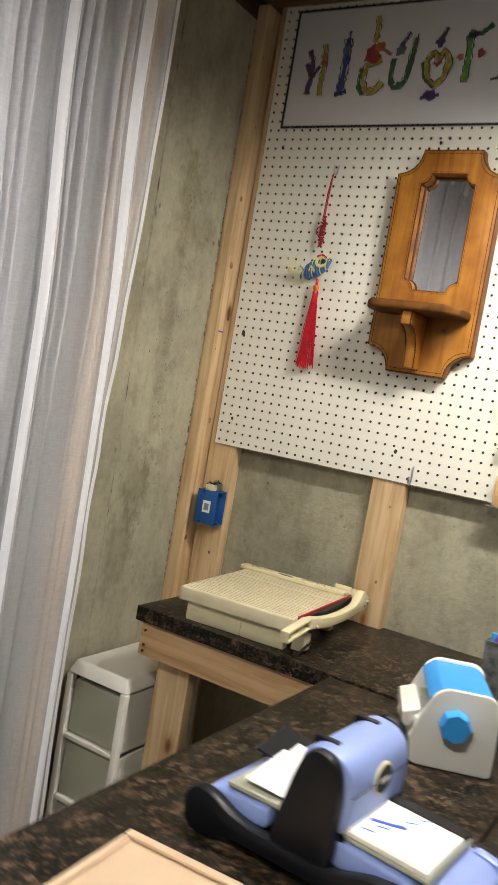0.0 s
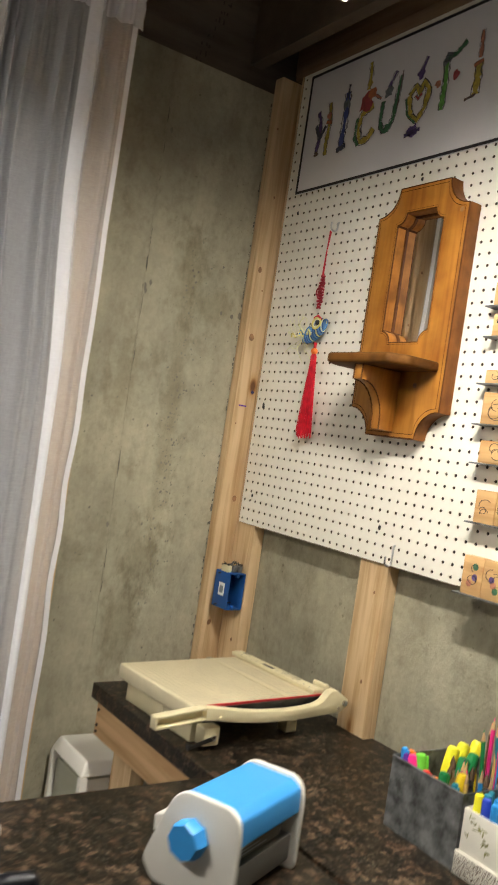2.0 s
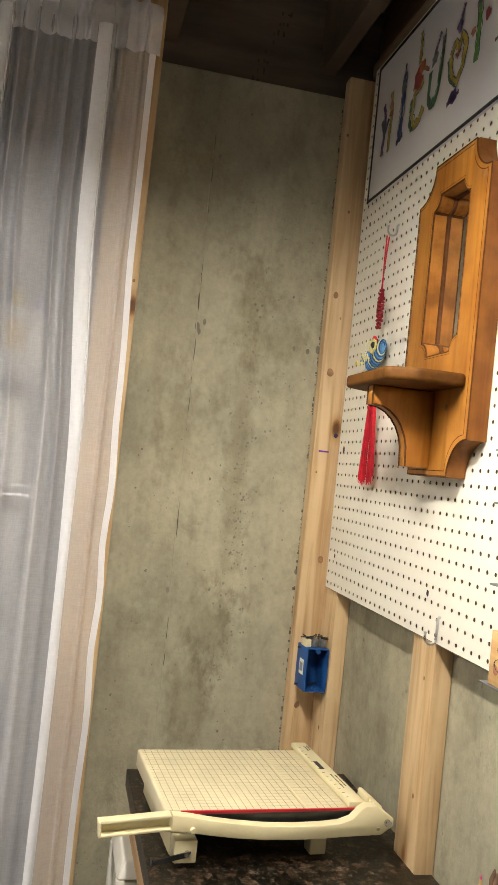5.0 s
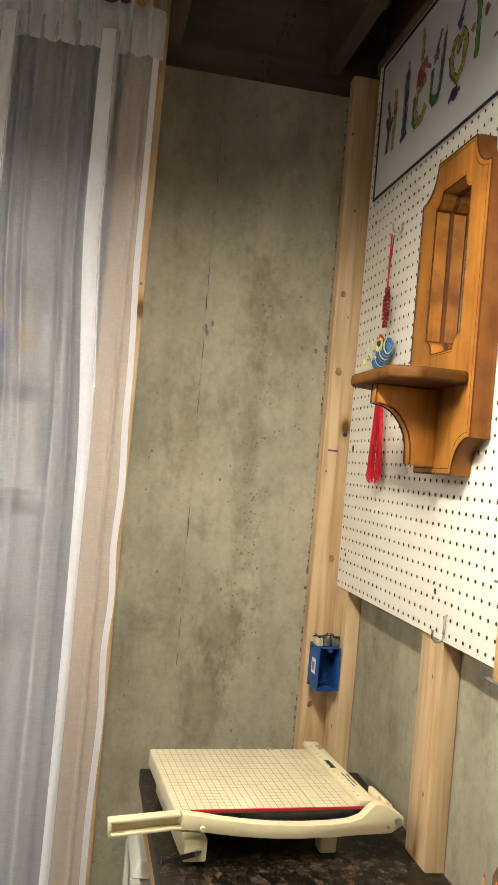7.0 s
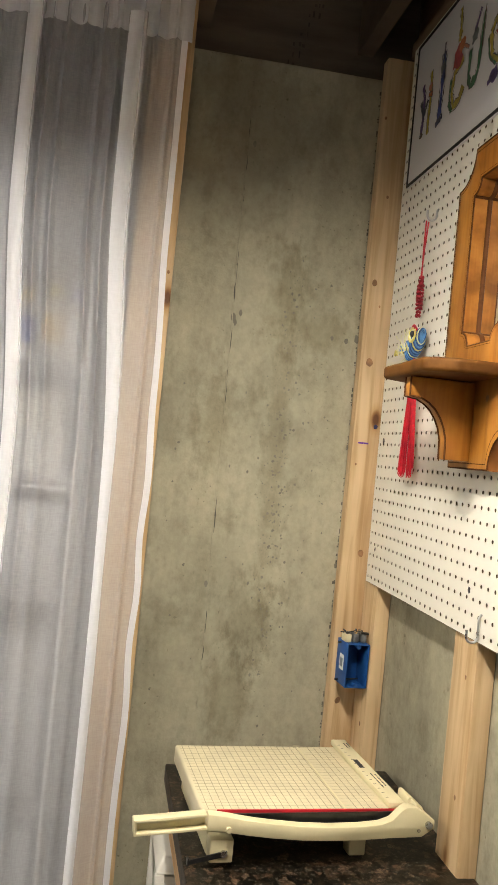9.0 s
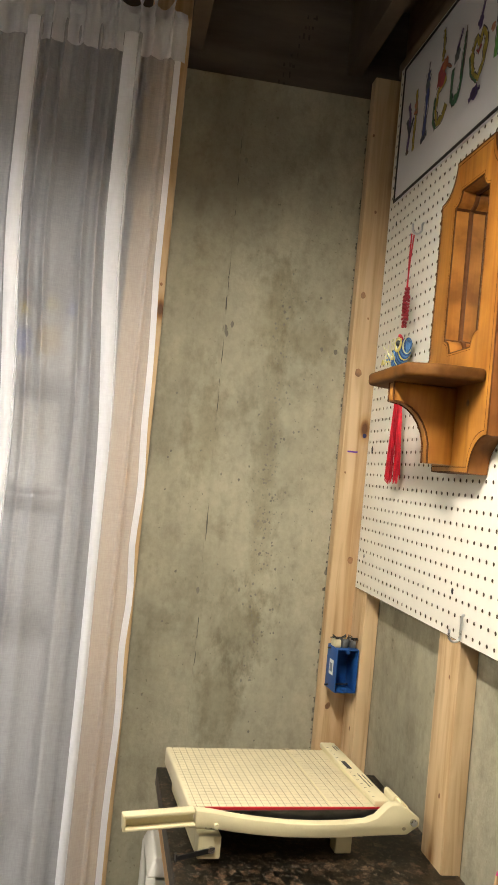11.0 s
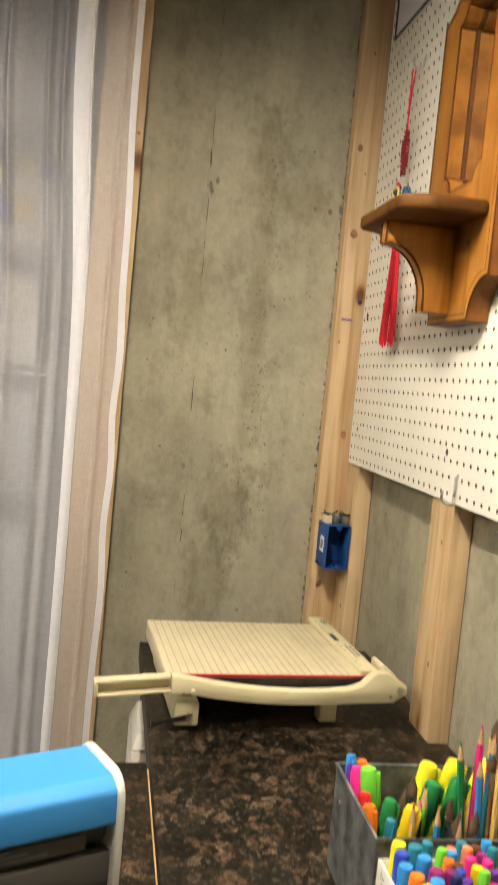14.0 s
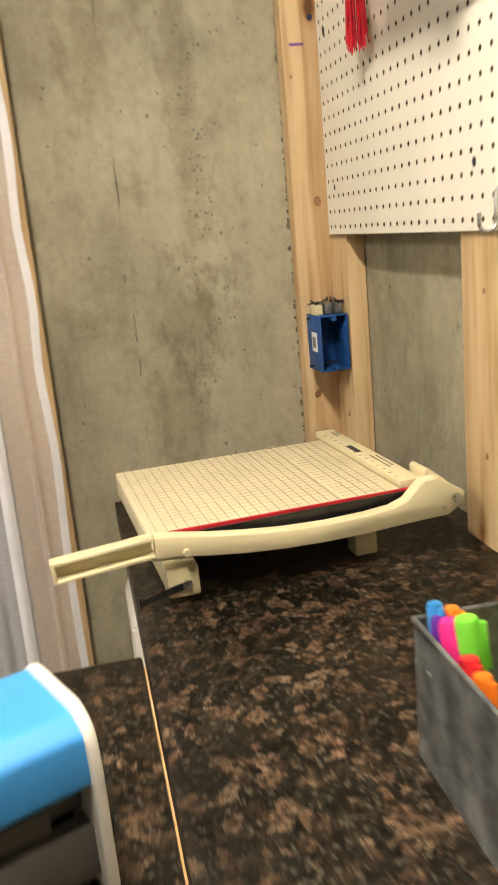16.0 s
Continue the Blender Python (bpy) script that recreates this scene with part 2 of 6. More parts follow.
def sheer(name, clear, through=0.18):
    """Thin woven fabric: part open weave, part white thread that also lets light through."""
    m = bpy.data.materials.new(name)
    m.use_nodes = True
    nt = m.node_tree
    n, l = nt.nodes, nt.links
    n.remove(n["Principled BSDF"])
    out = n["Material Output"]
    d = n.new("ShaderNodeBsdfDiffuse")
    t = n.new("ShaderNodeBsdfTranslucent")
    p = n.new("ShaderNodeBsdfTransparent")
    for s in (d, t):
        s.inputs["Color"].default_value = (0.93, 0.94, 1.0, 1)
    m1 = n.new("ShaderNodeMixShader")
    m1.inputs[0].default_value = through
    l.new(d.outputs[0], m1.inputs[1])
    l.new(t.outputs[0], m1.inputs[2])
    weave = tex(nt, "ShaderNodeTexNoise", 420, mapped(nt, (1, 1, 0.12)), Detail=2)
    weft = tex(nt, "ShaderNodeTexNoise", 420, mapped(nt, (0.12, 0.12, 1)), Detail=2)
    add = n.new("ShaderNodeMath")
    add.operation = "ADD"
    l.new(weave.outputs["Fac"], add.inputs[0])
    l.new(weft.outputs["Fac"], add.inputs[1])
    mr = n.new("ShaderNodeMapRange")
    mr.inputs["From Min"].default_value = 0.7
    mr.inputs["From Max"].default_value = 1.3
    mr.inputs["To Min"].default_value = 1 - clear - 0.035
    mr.inputs["To Max"].default_value = 1 - clear + 0.035
    l.new(add.outputs[0], mr.inputs["Value"])
    m2 = n.new("ShaderNodeMixShader")
    l.new(mr.outputs["Result"], m2.inputs[0])
    l.new(p.outputs[0], m2.inputs[1])
    l.new(m1.outputs[0], m2.inputs[2])
    l.new(m2.outputs[0], out.inputs["Surface"])
    return m


CONCRETE = concrete("concrete", (0.445, 0.416, 0.308))
PINE = pine("pine", (0.69, 0.505, 0.295), 2)
PINE_X = pine("pine_lengthwise", (0.66, 0.43, 0.22), 0)
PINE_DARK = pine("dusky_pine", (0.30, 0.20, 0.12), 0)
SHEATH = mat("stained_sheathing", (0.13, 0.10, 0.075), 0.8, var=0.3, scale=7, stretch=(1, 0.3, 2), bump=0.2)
PEG = mat("pegboard_white", (0.82, 0.785, 0.69), 0.42, var=0.025, scale=4, bump=0.05, bscale=200)
GRANITE = granite("granite_laminate")
JOIST = mat("dark_joist_wood", (0.125, 0.09, 0.06), 0.85, var=0.25, scale=6)
FLOOR_C = mat("floor_concrete", (0.36, 0.35, 0.32), 0.8, var=0.15, scale=3, bump=0.2)
PAINT = mat("plain_wall", (0.72, 0.70, 0.66), 0.8, var=0.08, scale=3)
CREAM = mat("cream_plastic", (0.74, 0.66, 0.42), 0.42, var=0.05, scale=9, bump=0.05, bscale=300)
BOARDC = mat("cutter_board_cream", (0.70, 0.62, 0.42), 0.5, var=0.06, scale=14, bump=0.04, bscale=200)
CREAM_LINE = mat("grid_print", (0.36, 0.31, 0.20), 0.6, var=0.05)
WHITEPL = mat("white_plastic", (0.80, 0.78, 0.72), 0.4, var=0.03, scale=6)
SHADEGREY = mat("shaded_grey_plastic", (0.105, 0.102, 0.092), 0.45, var=0.05)
MILKY = mat("milky_plastic", (0.62, 0.63, 0.50), 0.35, var=0.06, scale=8, trans=0.35)
HONEY = pine("honey_stained_pine", (0.43, 0.185, 0.030), 2, False, (0.55, 0.42, 0.30), 11)
HONEY_MID = pine("burnt_shaded_pine", (0.20, 0.075, 0.014), 2, False, (0.40, 0.32, 0.25), 16)
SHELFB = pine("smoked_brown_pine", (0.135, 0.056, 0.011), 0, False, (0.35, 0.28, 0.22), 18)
SHELFB.node_tree.nodes["Principled BSDF"].inputs["Specular IOR Level"].default_value = 0.12
HONEY_MID.node_tree.nodes["Principled BSDF"].inputs["Specular IOR Level"].default_value = 0.25
HONEY_MID.node_tree.nodes["Principled BSDF"].inputs["Roughness"].default_value = 0.45
HONEY_IN = pine("inner_honey_pine", (0.33, 0.135, 0.024), 2, False, (0.35, 0.27, 0.20), 22)
HONEY_IN.node_tree.nodes["Principled BSDF"].inputs["Specular IOR Level"].default_value = 0.12
SHELFB.node_tree.nodes["Principled BSDF"].inputs["Roughness"].default_value = 0.62
HONEY_DK = pine("burnt_edge_pine", (0.095, 0.034, 0.010), 0, knots=False)
HONEY.node_tree.nodes["Principled BSDF"].inputs["Roughness"].default_value = 0.4
HONEY.node_tree.nodes["Principled BSDF"].inputs["Specular IOR Level"].default_value = 0.35
HONEY_DK.node_tree.nodes["Principled BSDF"].inputs["Roughness"].default_value = 0.6
HONEY_DK.node_tree.nodes["Principled BSDF"].inputs["Specular IOR Level"].default_value = 0.1
MIRROR = mat("mirror_glass", (0.88, 0.88, 0.88), 0.1, metal=1.0, var=0.0)
MIRROR.node_tree.nodes["Map Range"].inputs["To Max"].default_value = 0.03
BLUEPL = mat("blue_plastic", (0.012, 0.085, 0.30), 0.5, var=0.1, scale=20)
SKYB = mat("sky_blue_plastic", (0.045, 0.33, 0.80), 0.42, var=0.03)
PERI = mat("periwinkle_plastic", (0.27, 0.36, 0.72), 0.36, var=0.04)
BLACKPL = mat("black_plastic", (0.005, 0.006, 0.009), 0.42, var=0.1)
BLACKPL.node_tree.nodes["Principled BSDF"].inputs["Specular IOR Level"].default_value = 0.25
STEEL = mat("bright_steel", (0.6, 0.6, 0.6), 0.28, metal=1.0, var=0.1, scale=30)
DARKSTEEL = mat("dark_steel", (0.08, 0.08, 0.08), 0.4, metal=0.9, var=0.2, scale=30)
ZINC = mat("galvanised_steel", (0.21, 0.218, 0.218), 0.48, metal=0.5, var=0.45, scale=34, bump=0.12)
BOXW = mat("printed_cardboard", (0.76, 0.73, 0.64), 0.7, var=0.04)
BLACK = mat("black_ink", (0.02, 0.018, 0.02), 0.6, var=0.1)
REDL = mat("red_edge", (0.55, 0.02, 0.03), 0.45, var=0.05)
SILK = mat("red_silk", (0.62, 0.012, 0.03), 0.5, var=0.2, scale=80)
BLUECORD = mat("blue_cord", (0.10, 0.28, 0.60), 0.5, var=0.3, scale=60)
BLUEDK = mat("dark_blue_cord", (0.03, 0.10, 0.30), 0.5, var=0.3, scale=60)
SILKDK = mat("dark_red_silk", (0.30, 0.008, 0.018), 0.5, var=0.2, scale=80)
YELLOWCORD = mat("yellow_cord", (0.80, 0.70, 0.20), 0.5, var=0.15, scale=60)
PALECORD = mat("pale_yellow_thread", (0.78, 0.78, 0.42), 0.5, var=0.1, scale=60)
SIGNW = mat("sign_white", (0.74, 0.72, 0.74), 0.5, var=0.03, scale=3)
PAPER = mat("white_paper", (0.85, 0.85, 0.82), 0.7, var=0.02)
PEACH = mat("peach_board", (0.66, 0.49, 0.33), 0.5, var=0.03, scale=4)
STAMPW = pine("stamp_maple", (0.66, 0.42, 0.19), 0, knots=False)
FIBRE = mat("brown_fibreboard", (0.11, 0.075, 0.045), 0.8, var=0.1)
SHEER = sheer("sheer_white_fabric", 0.60, 0.12)
DENSE = sheer("doubled_white_fabric", 0.05, 0.06)
VEIL = sheer("second_layer_fabric", 0.55)
HEADER = sheer("ruffled_white_fabric", 0.28)
LAMPW = mat("lamp_white_enamel", (0.8, 0.8, 0.78), 0.4, var=0.02)
CLEARBIN = mat("frosted_bin_plastic", (0.52, 0.53, 0.55), 0.4, var=0.06, scale=5)
COLOURS = {
    "red": (0.62, 0.02, 0.03), "orange": (0.85, 0.20, 0.02), "yellow": (0.85, 0.62, 0.02), "lemon": (0.86, 0.80, 0.03), "green": (0.01, 0.22, 0.06), "lime": (0.18, 0.68, 0.06),
    "teal": (0.02, 0.22, 0.30), "sky": (0.03, 0.28, 0.68), "blue": (0.03, 0.07, 0.48), "navy": (0.015, 0.02, 0.10), "purple": (0.12, 0.03, 0.32), "plum": (0.30, 0.02, 0.16),
    "pink": (0.86, 0.03, 0.26), "coral": (0.85, 0.27, 0.13), "brown": (0.14, 0.05, 0.02), "grey": (0.22, 0.25, 0.28), "sand": (0.78, 0.52, 0.14), "black": (0.02, 0.02, 0.02)}
INK = {k: mat("plastic_" + k, c, 0.38, var=0.05, scale=30) for k, c in COLOURS.items()}


# ---- mesh helpers ----
def quad_box(bm, x0, x1, y0, y1, z0, z1, m=None):
    vs = [bm.verts.new((x, y, z)) for x in (x0, x1) for y in (y0, y1) for z in (z0, z1)]
    if m is not None:
        for v in vs:
            v.co = m @ v.co
    for f in ((0, 1, 3, 2), (4, 6, 7, 5), (0, 4, 5, 1), (2, 3, 7, 6), (0, 2, 6, 4), (1, 5, 7, 3)):
        bm.faces.new([vs[i] for i in f])
    return vs


def finish(bm, bevel=0.0, seg=2, angle=40):
    bmesh.ops.recalc_face_normals(bm, faces=bm.faces)
    if bevel:
        es = [e for e in bm.edges if len(e.link_faces) == 2 and e.calc_face_angle(0) > radians(angle)]
        bmesh.ops.bevel(bm, geom=es, offset=bevel, segments=seg, affect="EDGES", profile=0.5, clamp_overlap=True)
    return bm


def part(name, bm, material, parent=None, label="", smooth=True):
    me = bpy.data.meshes.new(name)
    bmesh.ops.recalc_face_normals(bm, faces=bm.faces)
    bm.to_mesh(me)
    bm.free()
    me.materials.append(material)
    if smooth:
        for p in me.polygons:
            p.use_smooth = True
        me.set_sharp_from_angle(angle=radians(35))
    ob = new(name, me)
    if parent is not None:
        ob.parent = parent
    if label:
        ob["label"] = label
    return ob


def box_bm(x0, x1, y0, y1, z0, z1, bevel=0.0, seg=2, m=None):
    bm = bmesh.new()
    quad_box(bm, x0, x1, y0, y1, z0, z1)
    finish(bm, bevel, seg)
    if m is not None:
        bmesh.ops.transform(bm, matrix=m, verts=bm.verts)
    return bm


def prism(points, depth, bevel=0.0, seg=2, m=None):
    """A flat outline in local x, y, pushed out along local z by depth."""
    bm = bmesh.new()
    a = [bm.verts.new((x, y, 0)) for x, y in points]
    b = [bm.verts.new((x, y, depth)) for x, y in points]
    bm.faces.new(a[::-1])
    bm.faces.new(b)
    k = len(points)
    for i in range(k):
        bm.faces.new((a[i], a[(i + 1) % k], b[(i + 1) % k], b[i]))
    finish(bm, bevel, seg)
    if m is not None:
        bmesh.ops.transform(bm, matrix=m, verts=bm.verts)
    return bm


def tube(bm, path, radius, sides=8, cap=True):
    """A round bar along a list of points; radius a number or one for each point."""
    pts = [Vector(p) for p in path]
    rings = []
    side = None
    for i, p in enumerate(pts):
        d = (pts[min(i + 1, len(pts) - 1)] - pts[max(i - 1, 0)]).normalized()
        side = d.orthogonal().normalized() if side is None else (side - d * side.dot(d)).normalized()
        up = d.cross(side)
        r = radius[i] if isinstance(radius, (list, tuple)) else radius
        rings.append([bm.verts.new(p + (side * math.cos(k * 2 * math.pi / sides) + up * math.sin(k * 2 * math.pi / sides)) * r) for k in range(sides)])
    for u, v in zip(rings, rings[1:]):
        for k in range(sides):
            bm.faces.new((u[k], u[(k + 1) % sides], v[(k + 1) % sides], v[k]))
    if cap:
        bm.faces.new(rings[0][::-1])
        bm.faces.new(rings[-1])
    return bm


def tube_bm(path, radius, sides=8):
    return tube(bmesh.new(), path, radius, sides)


def arc(cx, cy, r, a0, a1, n=8):
    return [(cx + r * math.cos(radians(a0 + (a1 - a0) * i / n)), cy + r * math.sin(radians(a0 + (a1 - a0) * i / n))) for i in range(n + 1)]


def rounded(points, r, n=4):
    """An outline with its corners rounded off."""
    out = []
    k = len(points)
    for i in range(k):
        p, a, b = Vector(points[i]), Vector(points[i - 1]), Vector(points[(i + 1) % k])
        u, v = (a - p), (b - p)
        q = min(r, u.length * 0.45, v.length * 0.45)
        s, e = p + u.normalized() * q, p + v.normalized() * q
        for j in range(n + 1):
            t = j / n
            out.append(tuple((1 - t) ** 2 * s + 2 * t * (1 - t) * p + t * t * e))
    return out


def empty(name, at, rz=0.0):
    e = new(name)
    e.matrix_basis = pose(*at, 0, 0, rz)
    return e


XZ = Matrix(((1, 0, 0, 0), (0, 0, -1, 0), (0, 1, 0, 0), (0, 0, 0, 1)))      # outline x, y to world x, z; depth towards -y
YZ = Matrix(((0, 0, 1, 0), (1, 0, 0, 0), (0, 1, 0, 0), (0, 0, 0, 1)))       # outline x, y to world y, z; depth towards +x


def at(x, y, z):
    return Matrix.Translation((x, y, z))


# ---- structure ----
AX, BY, PEGY = -1.065, 2.52, 2.48      # faces of the two concrete walls, and of the pegboard
CT, PT = 0.892, 0.888                  # tops of the wall counter and of the peninsula
CEIL = 2.74
west = part("wall_west", box_bm(AX - 0.24, AX, 1.93, 2.9, 0, 2.472, 0.006), CONCRETE)
tagged(west, "bare poured grey concrete basement wall with form seams", "wall", kind="structure")
# form seam and tie holes
bm = bmesh.new()
rnd = random.Random(4)
zz, pts = 0.02, []
while zz < 2.45:
    pts.append((AX + 0.0004, 2.119 + 0.004 * math.sin(zz * 2.1) + rnd.uniform(-0.0012, 0.0012), zz))
    zz += 0.03
tube(bm, pts, [rnd.uniform(0.0006, 0.0022) for _ in pts], 5)
part("form_seam", bm, CONCRETE, west)
def chip(x, y, z, r, flat, name, parent, material):
    bm = bmesh.new()
    bmesh.ops.create_icosphere(bm, subdivisions=2, radius=r)
    for v in bm.verts:
        v.co *= 1 + 0.35 * noise.noise(v.co / r * 1.3 + Vector((x * 50, y * 50, z * 50)))
    bmesh.ops.transform(bm, matrix=at(x, y, z) @ Matrix.Diagonal((flat[0], flat[1], flat[2], 1)), verts=bm.verts)
    return part(name, bm, material, parent)


# one darker grey for the pits and bug holes
DARKPIT = mat("pit_dark_grey", (0.225, 0.21, 0.17), 0.9, var=0.2)
for y, z, r in ((2.119, 1.860, 0.007), (2.124, 1.848, 0.005), (2.135, 1.872, 0.005), (2.115, 1.235, 0.005), (2.421, 1.842, 0.009), (2.395, 1.835, 0.006), (2.36, 1.838, 0.005), (2.423, 1.30, 0.007), (2.13, 2.27, 0.005)):
    chip(AX, y, z, r, (0.12, 0.8, 1.6 if y < 2.3 else 1.1), "pit", west, DARKPIT)
rough = bmesh.new()
rnd = random.Random(31)
for k in range(520):
    band = rnd.random()
    y = rnd.gauss(2.255 + 0.01 * math.sin(k), 0.017) if band < 0.62 else rnd.gauss(2.30, 0.035) if band < 0.8 else rnd.uniform(2.0, 2.415)
    z = rnd.triangular(0.85, 2.1, 1.45)
    r = 0.0007 + 0.0030 * rnd.random() ** 3
    q = 6
    ring = [rough.verts.new((AX + 0.0005, y + r * rnd.uniform(0.5, 1.3) * math.cos(i * 2 * math.pi / q), z + r * rnd.uniform(0.5, 1.6) * math.sin(i * 2 * math.pi / q))) for i in range(q)]
    rough.faces.new(ring)
tagged(part("bug_holes", rough, DARKPIT, west, "small air pits in the concrete", smooth=False), kind="stuff")
crack = bmesh.new()
zz = 0.9
while zz < 2.3:
    ln = rnd.uniform(0.03, 0.13)
    if rnd.random() < 0.62:
        tube(crack, [(AX + 0.0006, 2.1195 + 0.004 * math.sin(zz * 2.1) + rnd.uniform(-0.001, 0.001), zz + ln * i / 4) for i in range(5)], [0.0003, rnd.uniform(0.0008, 0.0016), rnd.uniform(0.0006, 0.0018), rnd.uniform(0.0006, 0.0014), 0.0003], 5)
    zz += ln
part("hairline_crack", crack, mat("crack_grime", (0.09, 0.085, 0.07), 0.9, var=0.2), west, "thin dark crack along the seam")
north = part("wall_north", box_bm(AX, 3.2, BY, BY + 0.24, 0, 2.472, 0.004), CONCRETE)
tagged(north, "bare poured grey concrete wall behind wooden furring", "wall", kind="structure")
tagged(part("floor", box_bm(-2.6, 3.2, -2.6, 2.9, -0.1, 0), FLOOR_C), "grey concrete basement floor", "floor", kind="structure")
# unseen walls added to close the room, kept pale to bounce light
tagged(part("wall_east", box_bm(3.2, 3.4, -2.6, 2.9, 0, CEIL), PAINT), "plain grey wall, unseen, closing off the room", "wall", kind="structure")
tagged(part("wall_south", box_bm(-2.6, 3.2, -2.8, -2.6, 0, CEIL), PAINT), "plain grey wall, unseen, closing off the room", "wall", kind="structure")
tagged(part("wall_alcove", box_bm(-2.8, -2.6, -2.8, 2.9, 0, CEIL), PAINT), "plain grey wall behind the storage shelves", "wall", kind="structure")
tagged(part("wall_alcove_end", box_bm(-2.6, AX - 0.241, 1.95, 2.15, 0, CEIL), CONCRETE), "bare concrete return wall of the storage alcove", "wall", kind="structure")
bm = bmesh.new()
quad_box(bm, -2.8, 3.4, -2.8, 2.9, CEIL, CEIL + 0.03)
for k in range(13):
    quad_box(bm, -2.55, 3.15, -2.5 + 0.406 * k, -2.462 + 0.406 * k, CEIL - 0.19, CEIL - 0.001)
tagged(part("ceiling", bm, JOIST), "dark unfinished wooden basement ceiling with joists", "ceiling", kind="structure")
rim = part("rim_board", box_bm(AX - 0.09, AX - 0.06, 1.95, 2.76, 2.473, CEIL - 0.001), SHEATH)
tagged(rim, "dark stained sheathing board above the concrete wall", "trim", kind="structure")
bm = bmesh.new()
rnd = random.Random(8)
for k in range(9):
    z = 2.49 + 0.026 * k
    for j in range(3):
        y = 2.19 + 0.010 * k + 0.011 * j + rnd.uniform(-0.003, 0.003)
        if rnd.random() < 0.8:
            quad_box(bm, AX - 0.0595, AX - 0.0588, y, y + rnd.uniform(0.003, 0.008), z + rnd.uniform(0, 0.004), z + rnd.uniform(0.008, 0.018))
part("stamped_mark", bm, mat("faded_stamp_ink", (0.075, 0.055, 0.042), 0.8, var=0.4, scale=60), rim, "faded black grading stamp")
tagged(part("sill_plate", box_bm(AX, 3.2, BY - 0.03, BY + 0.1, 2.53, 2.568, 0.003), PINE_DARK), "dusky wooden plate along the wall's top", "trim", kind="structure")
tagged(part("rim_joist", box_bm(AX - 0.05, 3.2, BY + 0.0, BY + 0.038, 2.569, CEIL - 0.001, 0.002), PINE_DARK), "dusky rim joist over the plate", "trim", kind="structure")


def board(name, x0, x1, y0, y1, z0, z1, material, label, group="", cat="stud"):
    ob = part(name, box_bm(-(x1 - x0) / 2, (x1 - x0) / 2, -(y1 - y0) / 2, (y1 - y0) / 2, 0, z1 - z0, 0.003), material)
    ob.matrix_basis = pose((x0 + x1) / 2, (y0 + y1) / 2, z0)
    return tagged(ob, label, cat, group)


cb = board("corner_board", AX + 0.001, AX + 0.037, 2.4235, BY - 0.002, 0, 2.51, PINE, "bare knotty pine board standing flat in the wall corner")
KNOT = mat("pine_knot", (0.30, 0.155, 0.07), 0.6, var=0.3, scale=60)


def knot(parent, x, y, z, r, face, colour=None):
    bm = bmesh.new()
    bmesh.ops.create_circle(bm, cap_ends=True, radius=r, segments=14)
    for v in bm.verts:
        v.co.x *= 0.75
        v.co *= 1 + 0.25 * noise.noise(v.co * 130 + Vector((x, y, z)) * 40)
    rot = pose(0, 0, 0, 90, 0, 90) if face == "x" else pose(0, 0, 0, 90, 0, 0)
    bmesh.ops.transform(bm, matrix=at(x, y, z) @ rot, verts=bm.verts)
    ob = part("knot", bm, colour or KNOT, parent)
    ob.matrix_parent_inverse = parent.matrix_basis.inverted()


for y, z, r in ((2.441, 1.974, 0.008), (2.446, 1.787, 0.011), (2.43, 2.365, 0.004), (2.468, 1.338, 0.009), (2.446, 0.99, 0.009), (2.452, 2.18, 0.004), (2.436, 1.545, 0.003), (2.458, 1.92, 0.003)):
    knot(cb, AX + 0.0376, y, z, r, "x")
knot(cb, AX + 0.0376, 2.476, 1.637, 0.006, "x", INK["navy"])
pm = part("pen_mark", box_bm(AX + 0.037, AX + 0.0378, 2.437, 2.462, 1.594, 1.598), INK["purple"], cb, "purple pen mark")
pm.matrix_parent_inverse = cb.matrix_basis.inverted()
gap = bmesh.new()
zz = 0.85
while zz < 2.44:
    ln = rnd.uniform(0.002, 0.012)
    if rnd.random() < 0.6:
        quad_box(gap, AX + 0.0003, AX + 0.0012, 2.4225 - abs(rnd.gauss(0.0, 0.0018)), 2.4234, zz, zz + ln * rnd.uniform(0.3, 1.0))
    zz += ln
tagged(part("corner_dirt", gap, mat("corner_grime", (0.15, 0.135, 0.105), 0.9, var=0.3), west, "ragged dark gap beside the board", smooth=False), kind="stuff")
STUDS = "furring studs on the wall"
for x in (-1.024, -0.502, -0.054, 0.4):
    st = board("wall_stud", x, x + 0.092, PEGY + 0.0045, BY - 0.001, 0, 2.529, PINE, "bare pine furring stud flat against the concrete wall", STUDS)
    for dz, r in ((0.96, 0.005), (1.16, 0.004)):
        knot(st, x + 0.06, PEGY + 0.0038, dz + 0.1 * (x + 1), r, "y")
dp = board("door_post", -1.032, -0.994, 1.873, 1.965, 0, 2.70, PINE, "bare pine post behind the edge of a sheer curtain", cat="post")
for y, z, r in ((1.925, 1.60, 0.007), (1.95, 1.36, 0.004), (1.93, 0.93, 0.007), (1.95, 1.15, 0.008), (1.955, 1.93, 0.004), (1.93, 2.1, 0.005)):
    knot(dp, -0.9934, y, z, r, "x")

# ---- pegboard and what hangs on it ----
PITCH = 0.0254
PX0, PZ0 = -1.005, 1.278


